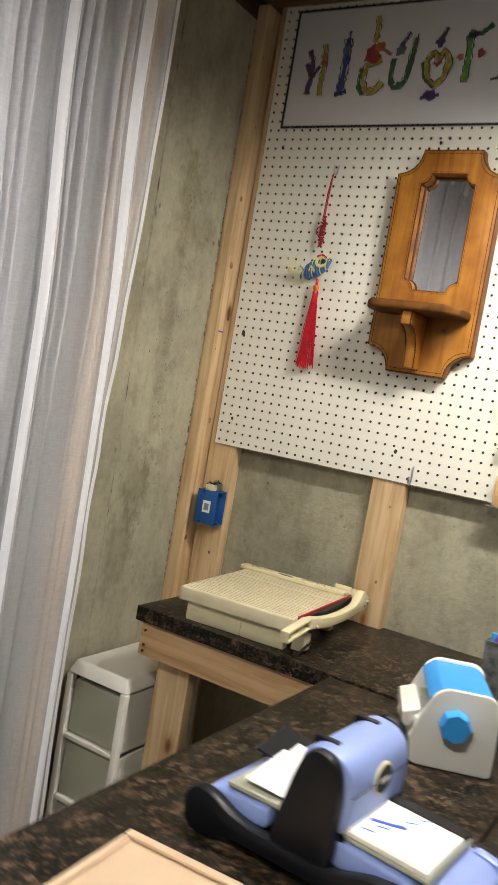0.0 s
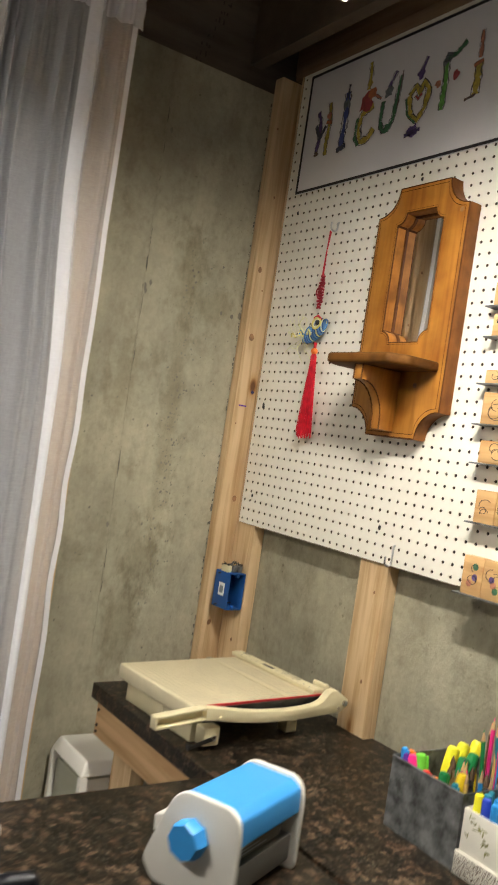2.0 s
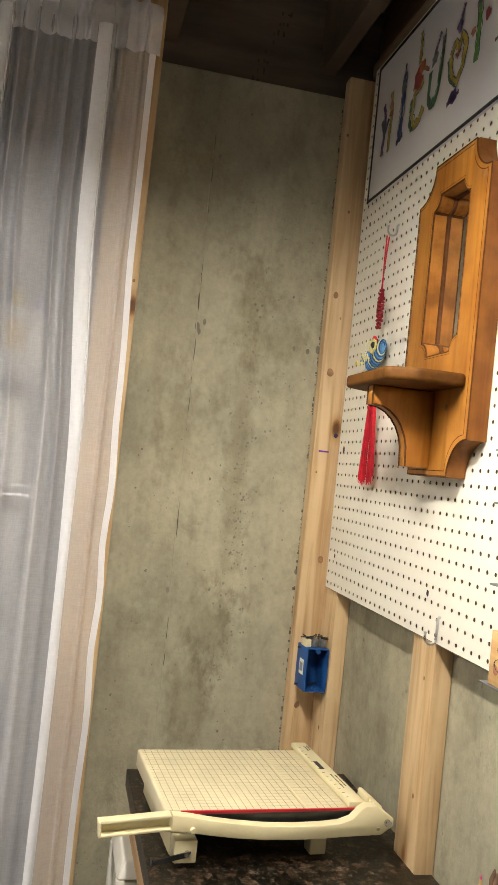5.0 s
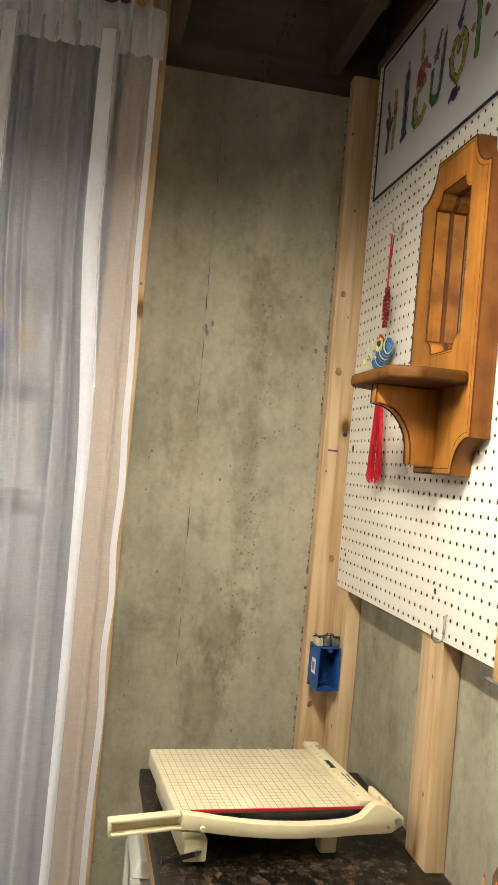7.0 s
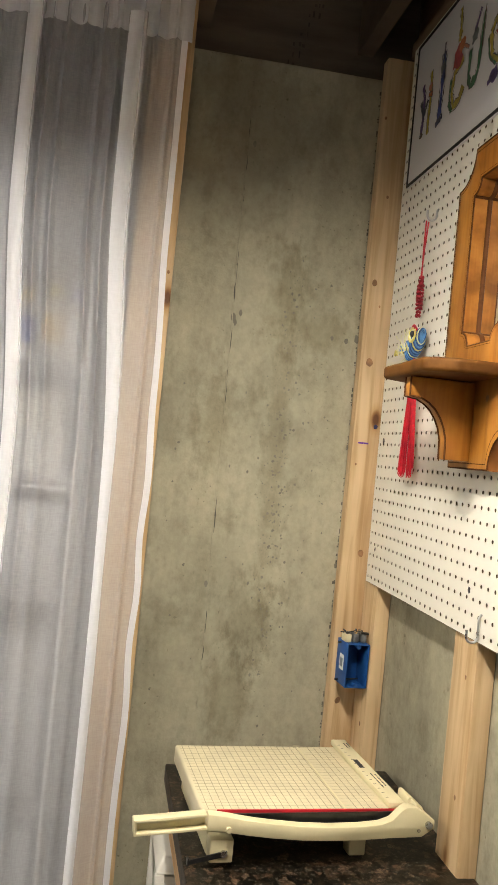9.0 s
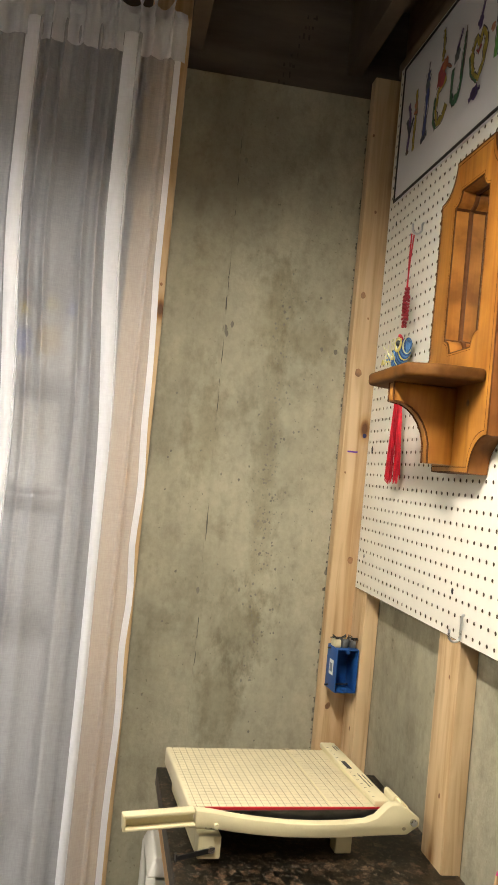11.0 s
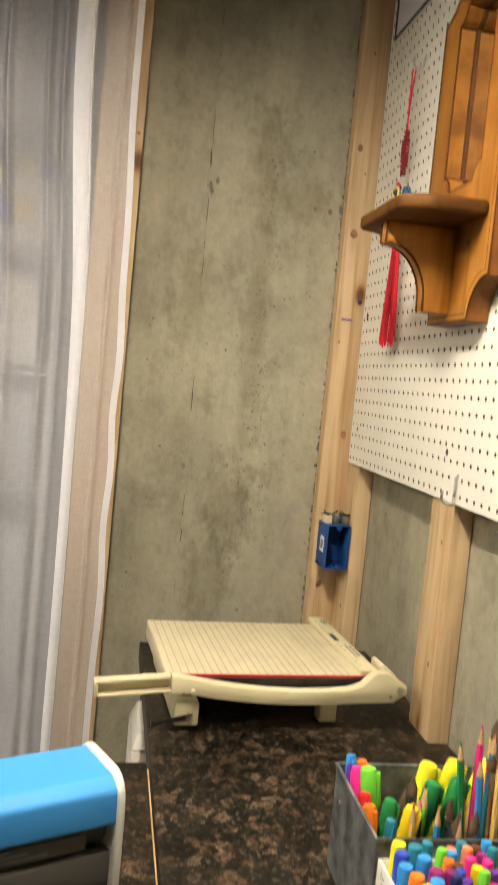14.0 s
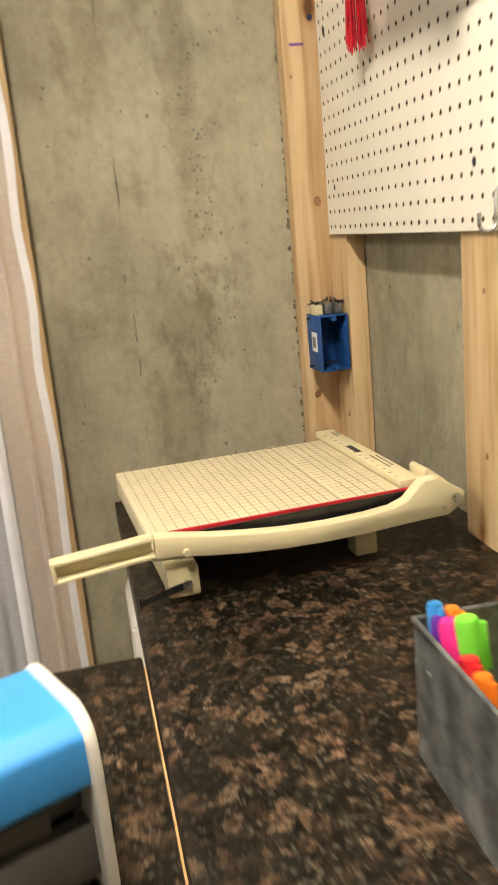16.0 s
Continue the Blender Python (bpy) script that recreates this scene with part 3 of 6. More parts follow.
def pegboard():
    bm = bmesh.new()
    nx, nz, r, k = 58, 49, 0.0035, 8
    lining = bmesh.new()
    ya, yb = PEGY, PEGY + 0.004
    grid = [[bm.verts.new((PX0 + i * PITCH, ya, PZ0 + j * PITCH)) for i in range(nx + 1)] for j in range(nz + 1)]
    for j in range(nz):
        for i in range(nx):
            cx, cz = PX0 + (i + 0.5) * PITCH, PZ0 + (j + 0.5) * PITCH
            front, back = [], []
            for q in range(k):
                a = 2 * math.pi * (q + 0.5) / k
                front.append(bm.verts.new((cx + r * math.cos(a), ya, cz + r * math.sin(a))))
                back.append(Vector((cx + r * math.cos(a), yb, cz + r * math.sin(a))))
            c = (grid[j][i], grid[j][i + 1], grid[j + 1][i + 1], grid[j + 1][i])
            for q, cc in enumerate((c[2], c[3], c[0], c[1])):
                bm.faces.new((cc, front[2 * q + 1], front[2 * q]))
                bm.faces.new((cc, (c[3], c[0], c[1], c[2])[q], front[(2 * q + 2) % k], front[2 * q + 1]))
            fl, bl = [lining.verts.new(v.co) for v in front], [lining.verts.new(v) for v in back]
            for q in range(k):
                lining.faces.new((fl[q], fl[(q + 1) % k], bl[(q + 1) % k], bl[q]))
    ob = part("pegboard", bm, PEG, smooth=False)
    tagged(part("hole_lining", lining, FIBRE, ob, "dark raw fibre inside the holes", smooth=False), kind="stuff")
    x1, z1 = PX0 + nx * PITCH, PZ0 + nz * PITCH
    # black sheet added so that the holes look as dark as shaded gaps
    part("backing", box_bm(PX0, x1, yb, yb + 0.0003, PZ0, z1), BLACK, ob, "black sheet standing in for the shade behind the holes", smooth=False)
    e = bmesh.new()
    for a, b, c, d in ((PX0 - 0.0008, PX0, PZ0, z1), (x1, x1 + 0.0008, PZ0, z1), (PX0, x1, PZ0 - 0.0008, PZ0), (PX0, x1, z1, z1 + 0.0008)):
        quad_box(e, a, b, ya + 0.0002, yb, c, d)
    part("edge", e, FIBRE, ob, "brown fibreboard edge", smooth=False)
    return tagged(ob, "white pegboard with rows of small round holes", "pegboard")


pegs = pegboard()
for x, z, r in ((-0.970, 1.603, 0.008), (-0.960, 1.356, 0.005), (-0.452, 1.354, 0.006), (-0.944, 2.133, 0.005), (-0.481, 2.143, 0.005), (-0.915, 1.80, 0.004)):
    chip(x, PEGY, z, r, (0.75, 0.25, 1.0), "wall_screw", pegs, DARKSTEEL)


def j_hook(x, z, reach=0.020, drop=0.034):
    p = [(x, PEGY + 0.003, z), (x, PEGY - 0.0015, z + 0.001), (x, PEGY - 0.004, z - 0.003), (x, PEGY - 0.004, z - drop)]
    c = PEGY - 0.004 - reach / 2
    p += [(x, c + reach / 2 * math.cos(radians(a)), z - drop - reach / 2 * math.sin(radians(a))) for a in range(20, 181, 20)]
    p.append((x, c - reach / 2, z - drop + 0.010))
    ob = part("peg_hook", tube_bm(p, 0.0022, 8), STEEL)
    return tagged(ob, "bright steel pegboard hook", "hook", "pegboard hooks")


j_hook(-0.396, 1.322)
j_hook(-0.757, 2.080, 0.02, 0.014)

# sign with colourful painted letters
sign = part("hanging_sign", box_bm(-0.958, 0.10, PEGY - 0.0065, PEGY - 0.0005, 2.183, 2.506, 0.001), SIGNW)
tagged(sign, "white sign with colourful figure letters and black border", "sign")
bm = bmesh.new()
yy = PEGY - 0.0085
for a, b, c, d in ((-0.958, 0.10, 2.183, 2.189), (-0.958, 0.10, 2.500, 2.506), (-0.958, -0.952, 2.189, 2.500), (0.094, 0.10, 2.189, 2.500)):
    quad_box(bm, a, b, yy, yy + 0.002, c, d)
part("border", bm, BLACK, sign, "thin black border")


OUTLINE = mat("dark_outline_ink", (0.07, 0.06, 0.07), 0.6, var=0.3, scale=80)


def stroke(points, width, colour, layer=0):
    """A painted stroke with uneven width on the sign."""
    bm = bmesh.new()
    rs = random.Random(str(points))
    y = PEGY - 0.0072 - 0.0003 * layer
    points = [(x + 0.018 + 0.12 * max(0, -0.75 - x), z) for x, z in points]
    fine = []
    for (x0, z0), (x1, z1) in zip(points, points[1:]):
        n = max(2, int(math.hypot(x1 - x0, z1 - z0) / 0.007))
        fine += [(x0 + (x1 - x0) * i / n, z0 + (z1 - z0) * i / n) for i in range(n)]
    fine.append(points[-1])
    prev = None
    for i, (x, z) in enumerate(fine):
        a, b = fine[max(0, i - 1)], fine[min(len(fine) - 1, i + 1)]
        dx, dz = b[0] - a[0], b[1] - a[1]
        ln = math.hypot(dx, dz) or 1
        w = width * rs.uniform(0.45, 1.15) / 2
        pair = (bm.verts.new((x - dz / ln * w, y, z + dx / ln * w)), bm.verts.new((x + dz / ln * w, y, z - dx / ln * w)))
        if prev:
            bm.faces.new((prev[0], pair[0], pair[1], prev[1]))
        prev = pair
    part("letter_stroke", bm, colour, sign, smooth=False)
    if layer < 3:
        for side in (-0.46, 0.46):
            ol = bmesh.new()
            prev = None
            for i, (x, z) in enumerate(fine):
                a, b = fine[max(0, i - 1)], fine[min(len(fine) - 1, i + 1)]
                dx, dz = b[0] - a[0], b[1] - a[1]
                ln = math.hypot(dx, dz) or 1
                off, hw = width * (side + rs.uniform(-0.16, 0.16)), width * rs.uniform(0.03, 0.11)
                pair = tuple(ol.verts.new((x - dz / ln * (off + q), y - 0.0001, z + dx / ln * (off + q))) for q in (-hw, hw))
                if prev:
                    ol.faces.new((prev[0], pair[0], pair[1], prev[1]))
                prev = pair
            part("letter_outline", ol, OUTLINE, sign, smooth=False)


def blot(x, z, r, colour, seed, layer=1):
    x += 0.018 + 0.12 * max(0, -0.75 - x)
    bm = bmesh.new()
    rs = random.Random(seed)
    y = PEGY - 0.0072 - 0.0003 * layer
    vs = [bm.verts.new((x + r * rs.uniform(0.5, 1.1) * math.cos(k * 2 * math.pi / 13), y, z + r * rs.uniform(0.5, 1.1) * math.sin(k * 2 * math.pi / 13))) for k in range(13)]
    bm.faces.new(vs)
    part("painted_blot", bm, colour, sign, smooth=False)


C = {k: mat("paint_" + k, tuple(0.5 * c + 0.05 for c in COLOURS[k]), 0.6, var=0.25, scale=90) for k in ("red", "orange", "yellow", "green", "lime", "teal", "blue", "purple", "brown", "navy", "grey", "coral")}
stroke([(-0.945, 2.395), (-0.93, 2.37), (-0.925, 2.33), (-0.935, 2.275)], 0.014, C["purple"])
stroke([(-0.948, 2.36), (-0.925, 2.32), (-0.90, 2.35)], 0.012, C["navy"], 1)
stroke([(-0.892, 2.41), (-0.885, 2.36), (-0.89, 2.30), (-0.888, 2.27)], 0.015, C["yellow"])
stroke([(-0.90, 2.36), (-0.875, 2.355)], 0.012, C["orange"], 1)
blot(-0.89, 2.375, 0.012, C["coral"], 1); blot(-0.93, 2.28, 0.010, C["brown"], 2)
stroke([(-0.815, 2.42), (-0.812, 2.37), (-0.818, 2.27)], 0.022, C["blue"])
stroke([(-0.835, 2.272), (-0.795, 2.28)], 0.013, C["navy"], 1)
blot(-0.814, 2.39, 0.015, C["grey"], 3); stroke([(-0.814, 2.405), (-0.812, 2.44)], 0.008, C["navy"], 1)
stroke([(-0.70, 2.36), (-0.74, 2.345), (-0.748, 2.31), (-0.735, 2.275), (-0.705, 2.28), (-0.69, 2.30)], 0.018, C["yellow"])
stroke([(-0.755, 2.34), (-0.758, 2.29), (-0.74, 2.268)], 0.010, C["green"], 1)
blot(-0.73, 2.375, 0.030, C["red"], 4); blot(-0.712, 2.39, 0.018, C["orange"], 5, 2); stroke([(-0.70, 2.385), (-0.675, 2.37)], 0.008, C["coral"], 1)
stroke([(-0.728, 2.405), (-0.725, 2.44), (-0.73, 2.475)], 0.014, C["yellow"], 2); blot(-0.725, 2.42, 0.011, C["yellow"], 6)
stroke([(-0.665, 2.36), (-0.668, 2.31), (-0.655, 2.285), (-0.635, 2.285), (-0.622, 2.31), (-0.612, 2.41)], 0.015, C["green"])
blot(-0.65, 2.38, 0.020, C["grey"], 7); stroke([(-0.652, 2.39), (-0.63, 2.425)], 0.012, C["purple"], 1); blot(-0.64, 2.29, 0.014, C["green"], 8, 2)
stroke([(-0.608, 2.42), (-0.613, 2.33)], 0.004, C["brown"], 2)
stroke([(-0.575, 2.35), (-0.555, 2.37), (-0.545, 2.35), (-0.53, 2.372), (-0.512, 2.35), (-0.52, 2.31), (-0.54, 2.285), (-0.565, 2.30), (-0.575, 2.35)], 0.017, C["yellow"])
stroke([(-0.585, 2.345), (-0.575, 2.305), (-0.545, 2.28)], 0.006, C["green"], 1); stroke([(-0.555, 2.345), (-0.545, 2.335), (-0.534, 2.346)], 0.008, C["red"], 1)
blot(-0.545, 2.395, 0.016, C["purple"], 9); stroke([(-0.545, 2.40), (-0.53, 2.43)], 0.011, C["purple"], 1)
blot(-0.55, 2.262, 0.018, C["purple"], 10); stroke([(-0.575, 2.255), (-0.525, 2.262)], 0.009, C["purple"], 1)
stroke([(-0.468, 2.40), (-0.465, 2.35), (-0.468, 2.29)], 0.018, C["lime"]); blot(-0.465, 2.405, 0.018, C["grey"], 11)
stroke([(-0.475, 2.405), (-0.44, 2.41), (-0.415, 2.43)], 0.012, C["green"], 1); blot(-0.435, 2.36, 0.014, C["red"], 12); blot(-0.487, 2.355, 0.011, C["coral"], 13)
stroke([(-0.372, 2.44), (-0.37, 2.38)], 0.011, C["coral"]); stroke([(-0.37, 2.37), (-0.372, 2.30)], 0.022, C["yellow"]); stroke([(-0.385, 2.365), (-0.36, 2.372)], 0.010, C["orange"], 1); stroke([(-0.40, 2.295), (-0.37, 2.30)], 0.006, C["brown"], 1)
for k, col in enumerate(("purple", "navy", "brown")):
    blot(-0.285 + 0.008 * k, 2.40 - 0.045 * k, 0.024, C[col], 20 + k, k)
stroke([(-0.30, 2.31), (-0.26, 2.305)], 0.012, C["navy"], 1); blot(-0.28, 2.43, 0.016, C["yellow"], 30)
for x, a, b in ((-0.19, "green", "red"), (-0.10, "orange", "blue"), (-0.01, "purple", "lime")):
    stroke([(x - 0.02, 2.40), (x - 0.018, 2.29), (x + 0.02, 2.30)], 0.017, C[a]); blot(x, 2.41, 0.02, C[b], x)


# wooden mirror with a small shelf
def wooden_mirror():
    root = empty("shelf_mirror", (-0.430, PEGY - 0.001, 1.835))
    W, H, r = 0.136, 0.280, 0.060

    OZ = 0.0745                           # the opening sits above the middle

    def scallop(w, h, rr, n=9):
        o = []
        for sx, sz, a0 in ((1, 1, 270), (-1, 1, 360), (-1, -1, 90), (1, -1, 180)):
            o += arc(sx * w, sz * h, rr, a0, a0 - 90, n)
        return o

    outer = scallop(W, H, r)
    inner = [(x, z + OZ) for x, z in scallop(0.0705, 0.1465, 0.025)]
    k = len(outer)
    dep, bev = 0.035, 0.006
    # frame: front ring with a bevelled outer edge, and the sides
    bm = bmesh.new()
    loops = [[bm.verts.new((x, 0, z)) for x, z in outer], [bm.verts.new((x, -dep + bev, z)) for x, z in outer],
             [bm.verts.new((x * (1 - 0.012), -dep + 0.0015, z * (1 - 0.008))) for x, z in outer]]
    for a, b in zip(loops, loops[1:]):
        for i in range(k):
            bm.faces.new((a[i], a[(i + 1) % k], b[(i + 1) % k], b[i]))
    # one darker brown carries both the burnt edge and the side's shading
    part("rim", bm, HONEY_MID, root, "burnt edge, darkened for its shaded side")
    bm = bmesh.new()
    a = [bm.verts.new((x * (1 - 0.012), -dep + 0.0015, z * (1 - 0.008))) for x, z in outer]
    b = [bm.verts.new((x * (1 - 0.035), -dep, z * (1 - 0.02))) for x, z in outer]
    c = [bm.verts.new((x, -dep, z)) for x, z in inner]
    for i in range(k):
        bm.faces.new((a[i], a[(i + 1) % k], b[(i + 1) % k], b[i]))
        bm.faces.new((b[i], b[(i + 1) % k], c[(i + 1) % k], c[i]))
    part("frame", bm, HONEY, root)
    bm = bmesh.new()
    c = [bm.verts.new((x, -dep, z)) for x, z in inner]
    d = [bm.verts.new((x * 0.97, -dep + 0.003, (z - OZ) * 0.985 + OZ)) for x, z in inner]
    e = [bm.verts.new((x * 0.97, -0.005, (z - OZ) * 0.985 + OZ)) for x, z in inner]
    for u, v in ((c, d), (d, e)):
        for i in range(k):
            bm.faces.new((u[i], u[(i + 1) % k], v[(i + 1) % k], v[i]))
    part("reveal", bm, HONEY_IN, root)
    for y, sc, rr in ((-0.0062, 0.966, 0.0034), (-dep + 0.0012, 0.985, 0.0017)):
        loop = [(x * sc, y, (z - OZ) * (sc + 0.012) + OZ) for x, z in inner]
        part("burnt_line", tube_bm(loop + loop[:1], rr, 6), HONEY_DK, root, "dark burnt edge line")
    for sx in (-1, 1):
        for sz in (-1, 1):
            cx, cz = sx * 0.0690, OZ + sz * 0.120
            part("burnt_corner", tube_bm([(cx * 0.985, -dep + 0.001, cz), (cx * 0.985, -0.006, cz)], 0.0042, 6), HONEY_DK, root, "scorched inner corner")
    ol = [(x * 0.992, -dep + 0.0012, z * 0.995) for x, z in outer]
    part("burnt_line", tube_bm(ol + ol[:1], 0.0013, 6), HONEY_DK, root, "dark burnt edge line")
    for loop, f in ((outer, 0.06), ([(x, z - OZ) for x, z in inner], -0.05)):
        oz = 0.0 if f > 0 else OZ
        ln = bmesh.new()
        fx, fz = (1 - f, 1 - f * 0.55)
        u = [ln.verts.new((x * fx, -dep - 0.0006, z * fz + oz)) for x, z in loop]
        v = [ln.verts.new((x * (fx - 0.010), -dep - 0.0006, z * (fz - 0.005) + oz)) for x, z in loop]
        for i in range(k):
            ln.faces.new((u[i], u[(i + 1) % k], v[(i + 1) % k], v[i]))
        part("bead_line", ln, HONEY_DK, root, "dark routed line")
    bm = bmesh.new()
    quad_box(bm, -0.075, 0.075, -0.005, -0.002, -0.078, 0.226)
    part("mirror_pane", bm, MIRROR, root, "silvered mirror glass", smooth=False)
    top = rounded([(-0.121, 0), (-0.121, -0.080), (-0.094, -0.126), (0.094, -0.126), (0.121, -0.080), (0.121, 0)], 0.008)
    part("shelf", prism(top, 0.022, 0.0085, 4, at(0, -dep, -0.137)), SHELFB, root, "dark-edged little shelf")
    prof = [(0, 0), (-0.112, 0), (-0.112, -0.032)] + [(-0.106 + 0.062 * math.sin(radians(t)), -0.032 - 0.082 * (1 - math.cos(radians(t)))) for t in range(0, 91, 13)] + [(-0.044, -0.130), (0, -0.130)]
    br = prism(prof, 0.024, 0.003, 2)
    bmesh.ops.transform(br, matrix=at(-0.012, -dep, -0.138) @ YZ, verts=br.verts)
    part("bracket", br, HONEY, root)
    for x in (-0.0125, 0.0125):
        part("bracket_edge", tube_bm([(x, -dep + a, -0.138 + b) for a, b in prof[1:-1]], 0.0016, 6), HONEY_DK, root, "dark burnt edge")
    for x, z in ((0.058, -0.165), (0.118, 0.205)):
        bm = bmesh.new()
        bmesh.ops.create_circle(bm, cap_ends=True, radius=0.006, segments=12)
        bmesh.ops.transform(bm, matrix=at(x, -dep - 0.0006, z) @ pose(0, 0, 0, 90), verts=bm.verts)
        part("knot", bm, KNOT, root)
    return tagged(root, "honey-stained pine wall mirror with a bracketed shelf", "mirror")


wooden_mirror()


# knotted fish charm with a red tassel
def charm():
    y = PEGY - 0.022
    root = empty("fish_charm", (-0.762, y, 1.80))

    def cord(pts, r, m, name="cord", sides=7):
        part(name, tube_bm(pts, r, sides), m, root)

    cord([(0.001, 0.004, 0.254), (-0.004, 0.002, 0.20), (-0.004, 0, 0.14)], 0.0016, SILK)
    cord([(0.006, -0.003, 0.254), (0.002, -0.002, 0.20), (0.0, 0, 0.14)], 0.0016, SILK)
    rs = random.Random(3)
    for k in range(11):
        z = 0.138 - 0.0078 * k
        w = 0.004 if k in (0, 1, 9, 10) else 0.0068
        cord([(w * math.cos(a), w * 0.8 * math.sin(a), z + 0.002 * math.sin(2 * a + k)) for a in [i * math.pi / 5 for i in range(11)]], 0.0027, SILKDK, "knot_turn", 6)
    cord([(-0.008 - 0.010 * math.sin(a), 0.0, 0.10 + 0.012 * math.cos(a)) for a in [i * math.pi / 6 for i in range(13)]], 0.0018, SILKDK, "loop", 6)
    # fish body: wrapped cord over a tilted spindle
    tilt = pose(0, 0, 0, 0, -24, 0)
    core = bmesh.new()
    bmesh.ops.create_uvsphere(core, u_segments=14, v_segments=10, radius=1)
    bmesh.ops.transform(core, matrix=tilt @ Matrix.Diagonal((0.043, 0.012, 0.020, 1)), verts=core.verts)
    part("body_core", core, BLUECORD, root)
    for k in range(22):
        u = -0.95 + 1.9 * k / 21
        w = math.sqrt(max(0.05, 1 - u * u))
        ring = [tilt @ Vector((0.045 * u + 0.007 * math.cos(a), 0.0145 * w * math.sin(a), 0.0225 * w * math.cos(a))) for a in [i * math.pi / 7 for i in range(15)]]
        cord(ring, 0.0015, YELLOWCORD if k in (2, 15) else PALECORD if k in (9, 19) else BLUECORD if k % 2 else BLUEDK, "wrap", 5)
    for s, r in ((0.016, 0.0022), (0.0115, 0.0018)):
        cord([tilt @ Vector((0.026 + s * math.cos(a), -0.016, 0.006 + s * 0.85 * math.sin(a))) for a in [i * math.pi / 8 for i in range(17)]], r, YELLOWCORD if s > 0.015 else PALECORD, "eye_ring", 6)
    eye = bmesh.new()
    bmesh.ops.create_uvsphere(eye, u_segments=12, v_segments=8, radius=0.0068)
    bmesh.ops.transform(eye, matrix=at(0.028, -0.017, 0.017), verts=eye.verts)
    part("eye", eye, INK["black"], root, "black bead eye")
    for k in range(7):
        z = -0.012 + 0.006 * k
        cord([tilt @ Vector((-0.036 + 0.012 * (k % 3) - 0.01 * k + 0.03, -0.016, z * 0.6 - 0.004 + 0.012 * math.sin(j * 0.8))) + Vector((0.004 * j - 0.01, 0, 0)) for j in range(5)], 0.0017, YELLOWCORD if k % 3 == 0 else PALECORD if k % 2 else BLUECORD, "braid", 5)
    cord([(0.005, -0.01, 0.03), (0.022, -0.014, 0.034), (0.034, -0.014, 0.026)], 0.004, SILK, "mouth")
    # frizzy tail threads
    for k in range(14):
        p, q = Vector((-0.04, 0, -0.016)), []
        ang = rs.uniform(120, 245)
        for j in range(9):
            q.append(p.copy())
            ang += rs.uniform(-45, 45)
            p = p + Vector((math.cos(radians(ang)) * 0.011, rs.uniform(-0.003, 0.003), math.sin(radians(ang)) * 0.009))
            p.x = max(-0.112, p.x)
        cord(q, 0.0006, PALECORD, "tail_thread", 4)
    bead = bmesh.new()
    bmesh.ops.create_uvsphere(bead, u_segments=12, v_segments=8, radius=0.009)
    bmesh.ops.transform(bead, matrix=at(0.012, -0.002, -0.052), verts=bead.verts)
    part("bead", bead, INK["orange"], root, "orange bead")
    cord([(0.012, -0.002, -0.030), (0.012, -0.002, -0.045)], 0.004, SILK)
    cord([(0.012, -0.002, -0.060), (0.013, -0.002, -0.066), (0.013, -0.002, -0.075)], [0.006, 0.0085, 0.0075], SILK, "tassel_head")
    for k in range(90):
        a, rr = rs.uniform(0, 6.283), math.sqrt(rs.random())
        end = Vector((0.016 + 0.028 * rr * math.cos(a), -0.002 + 0.013 * rr * math.sin(a), -0.262 + rs.uniform(-0.012, 0.012)))
        st = Vector((0.013 + 0.006 * rr * math.cos(a), -0.002 + 0.006 * rr * math.sin(a), -0.066))
        mid = st.lerp(end, 0.5) + Vector((0.002 * rs.uniform(-1, 1), 0, 0))
        cord([st, mid, end], 0.0009, SILK, "tassel_thread", 4)
    return tagged(root, "blue knotted cord fish charm with red tassel", "ornament")


charm()


# rubber stamps on wire ledges
def stamp(x, z, w, h, motif, seed):
    root = part("rubber_stamp", box_bm(0, w, 0, 0.021, 0, h, 0.0012), STAMPW)
    root.matrix_basis = pose(x, PEGY - 0.026, z)
    rs = random.Random(seed)
    bm = bmesh.new()
    cx, cz = w / 2, h / 2
    for k in range(3):
        a0 = rs.uniform(0, 6.28)
        rr = min(w, h) * rs.uniform(0.16, 0.36)
        ox, oz = rs.uniform(-0.18, 0.18) * w, rs.uniform(-0.2, 0.2) * h
        tube(bm, [(cx + ox + rr * math.cos(a0 + j * 0.55), -0.0004, cz + oz + rr * math.sin(a0 + j * 0.55) * 0.8) for j in range(rs.randint(6, 12))], 0.0006, 4)
    part("motif", bm, motif, root, "printed line drawing")
    if h > 0.065:
        for col in ("coral", "green", "purple"):
            b2 = bmesh.new()
            bmesh.ops.create_circle(b2, cap_ends=True, radius=0.007, segments=9)
            bmesh.ops.transform(b2, matrix=at(cx + rs.uniform(-0.009, 0.009), -0.0004, cz + rs.uniform(-0.018, 0.018)) @ pose(0, 0, 0, 90), verts=b2.verts)
            part("coloured_patch", b2, C[col], root)
    return tagged(root, "wood-mounted rubber stamp with a printed motif", "stamp", "stamps on the ledges")


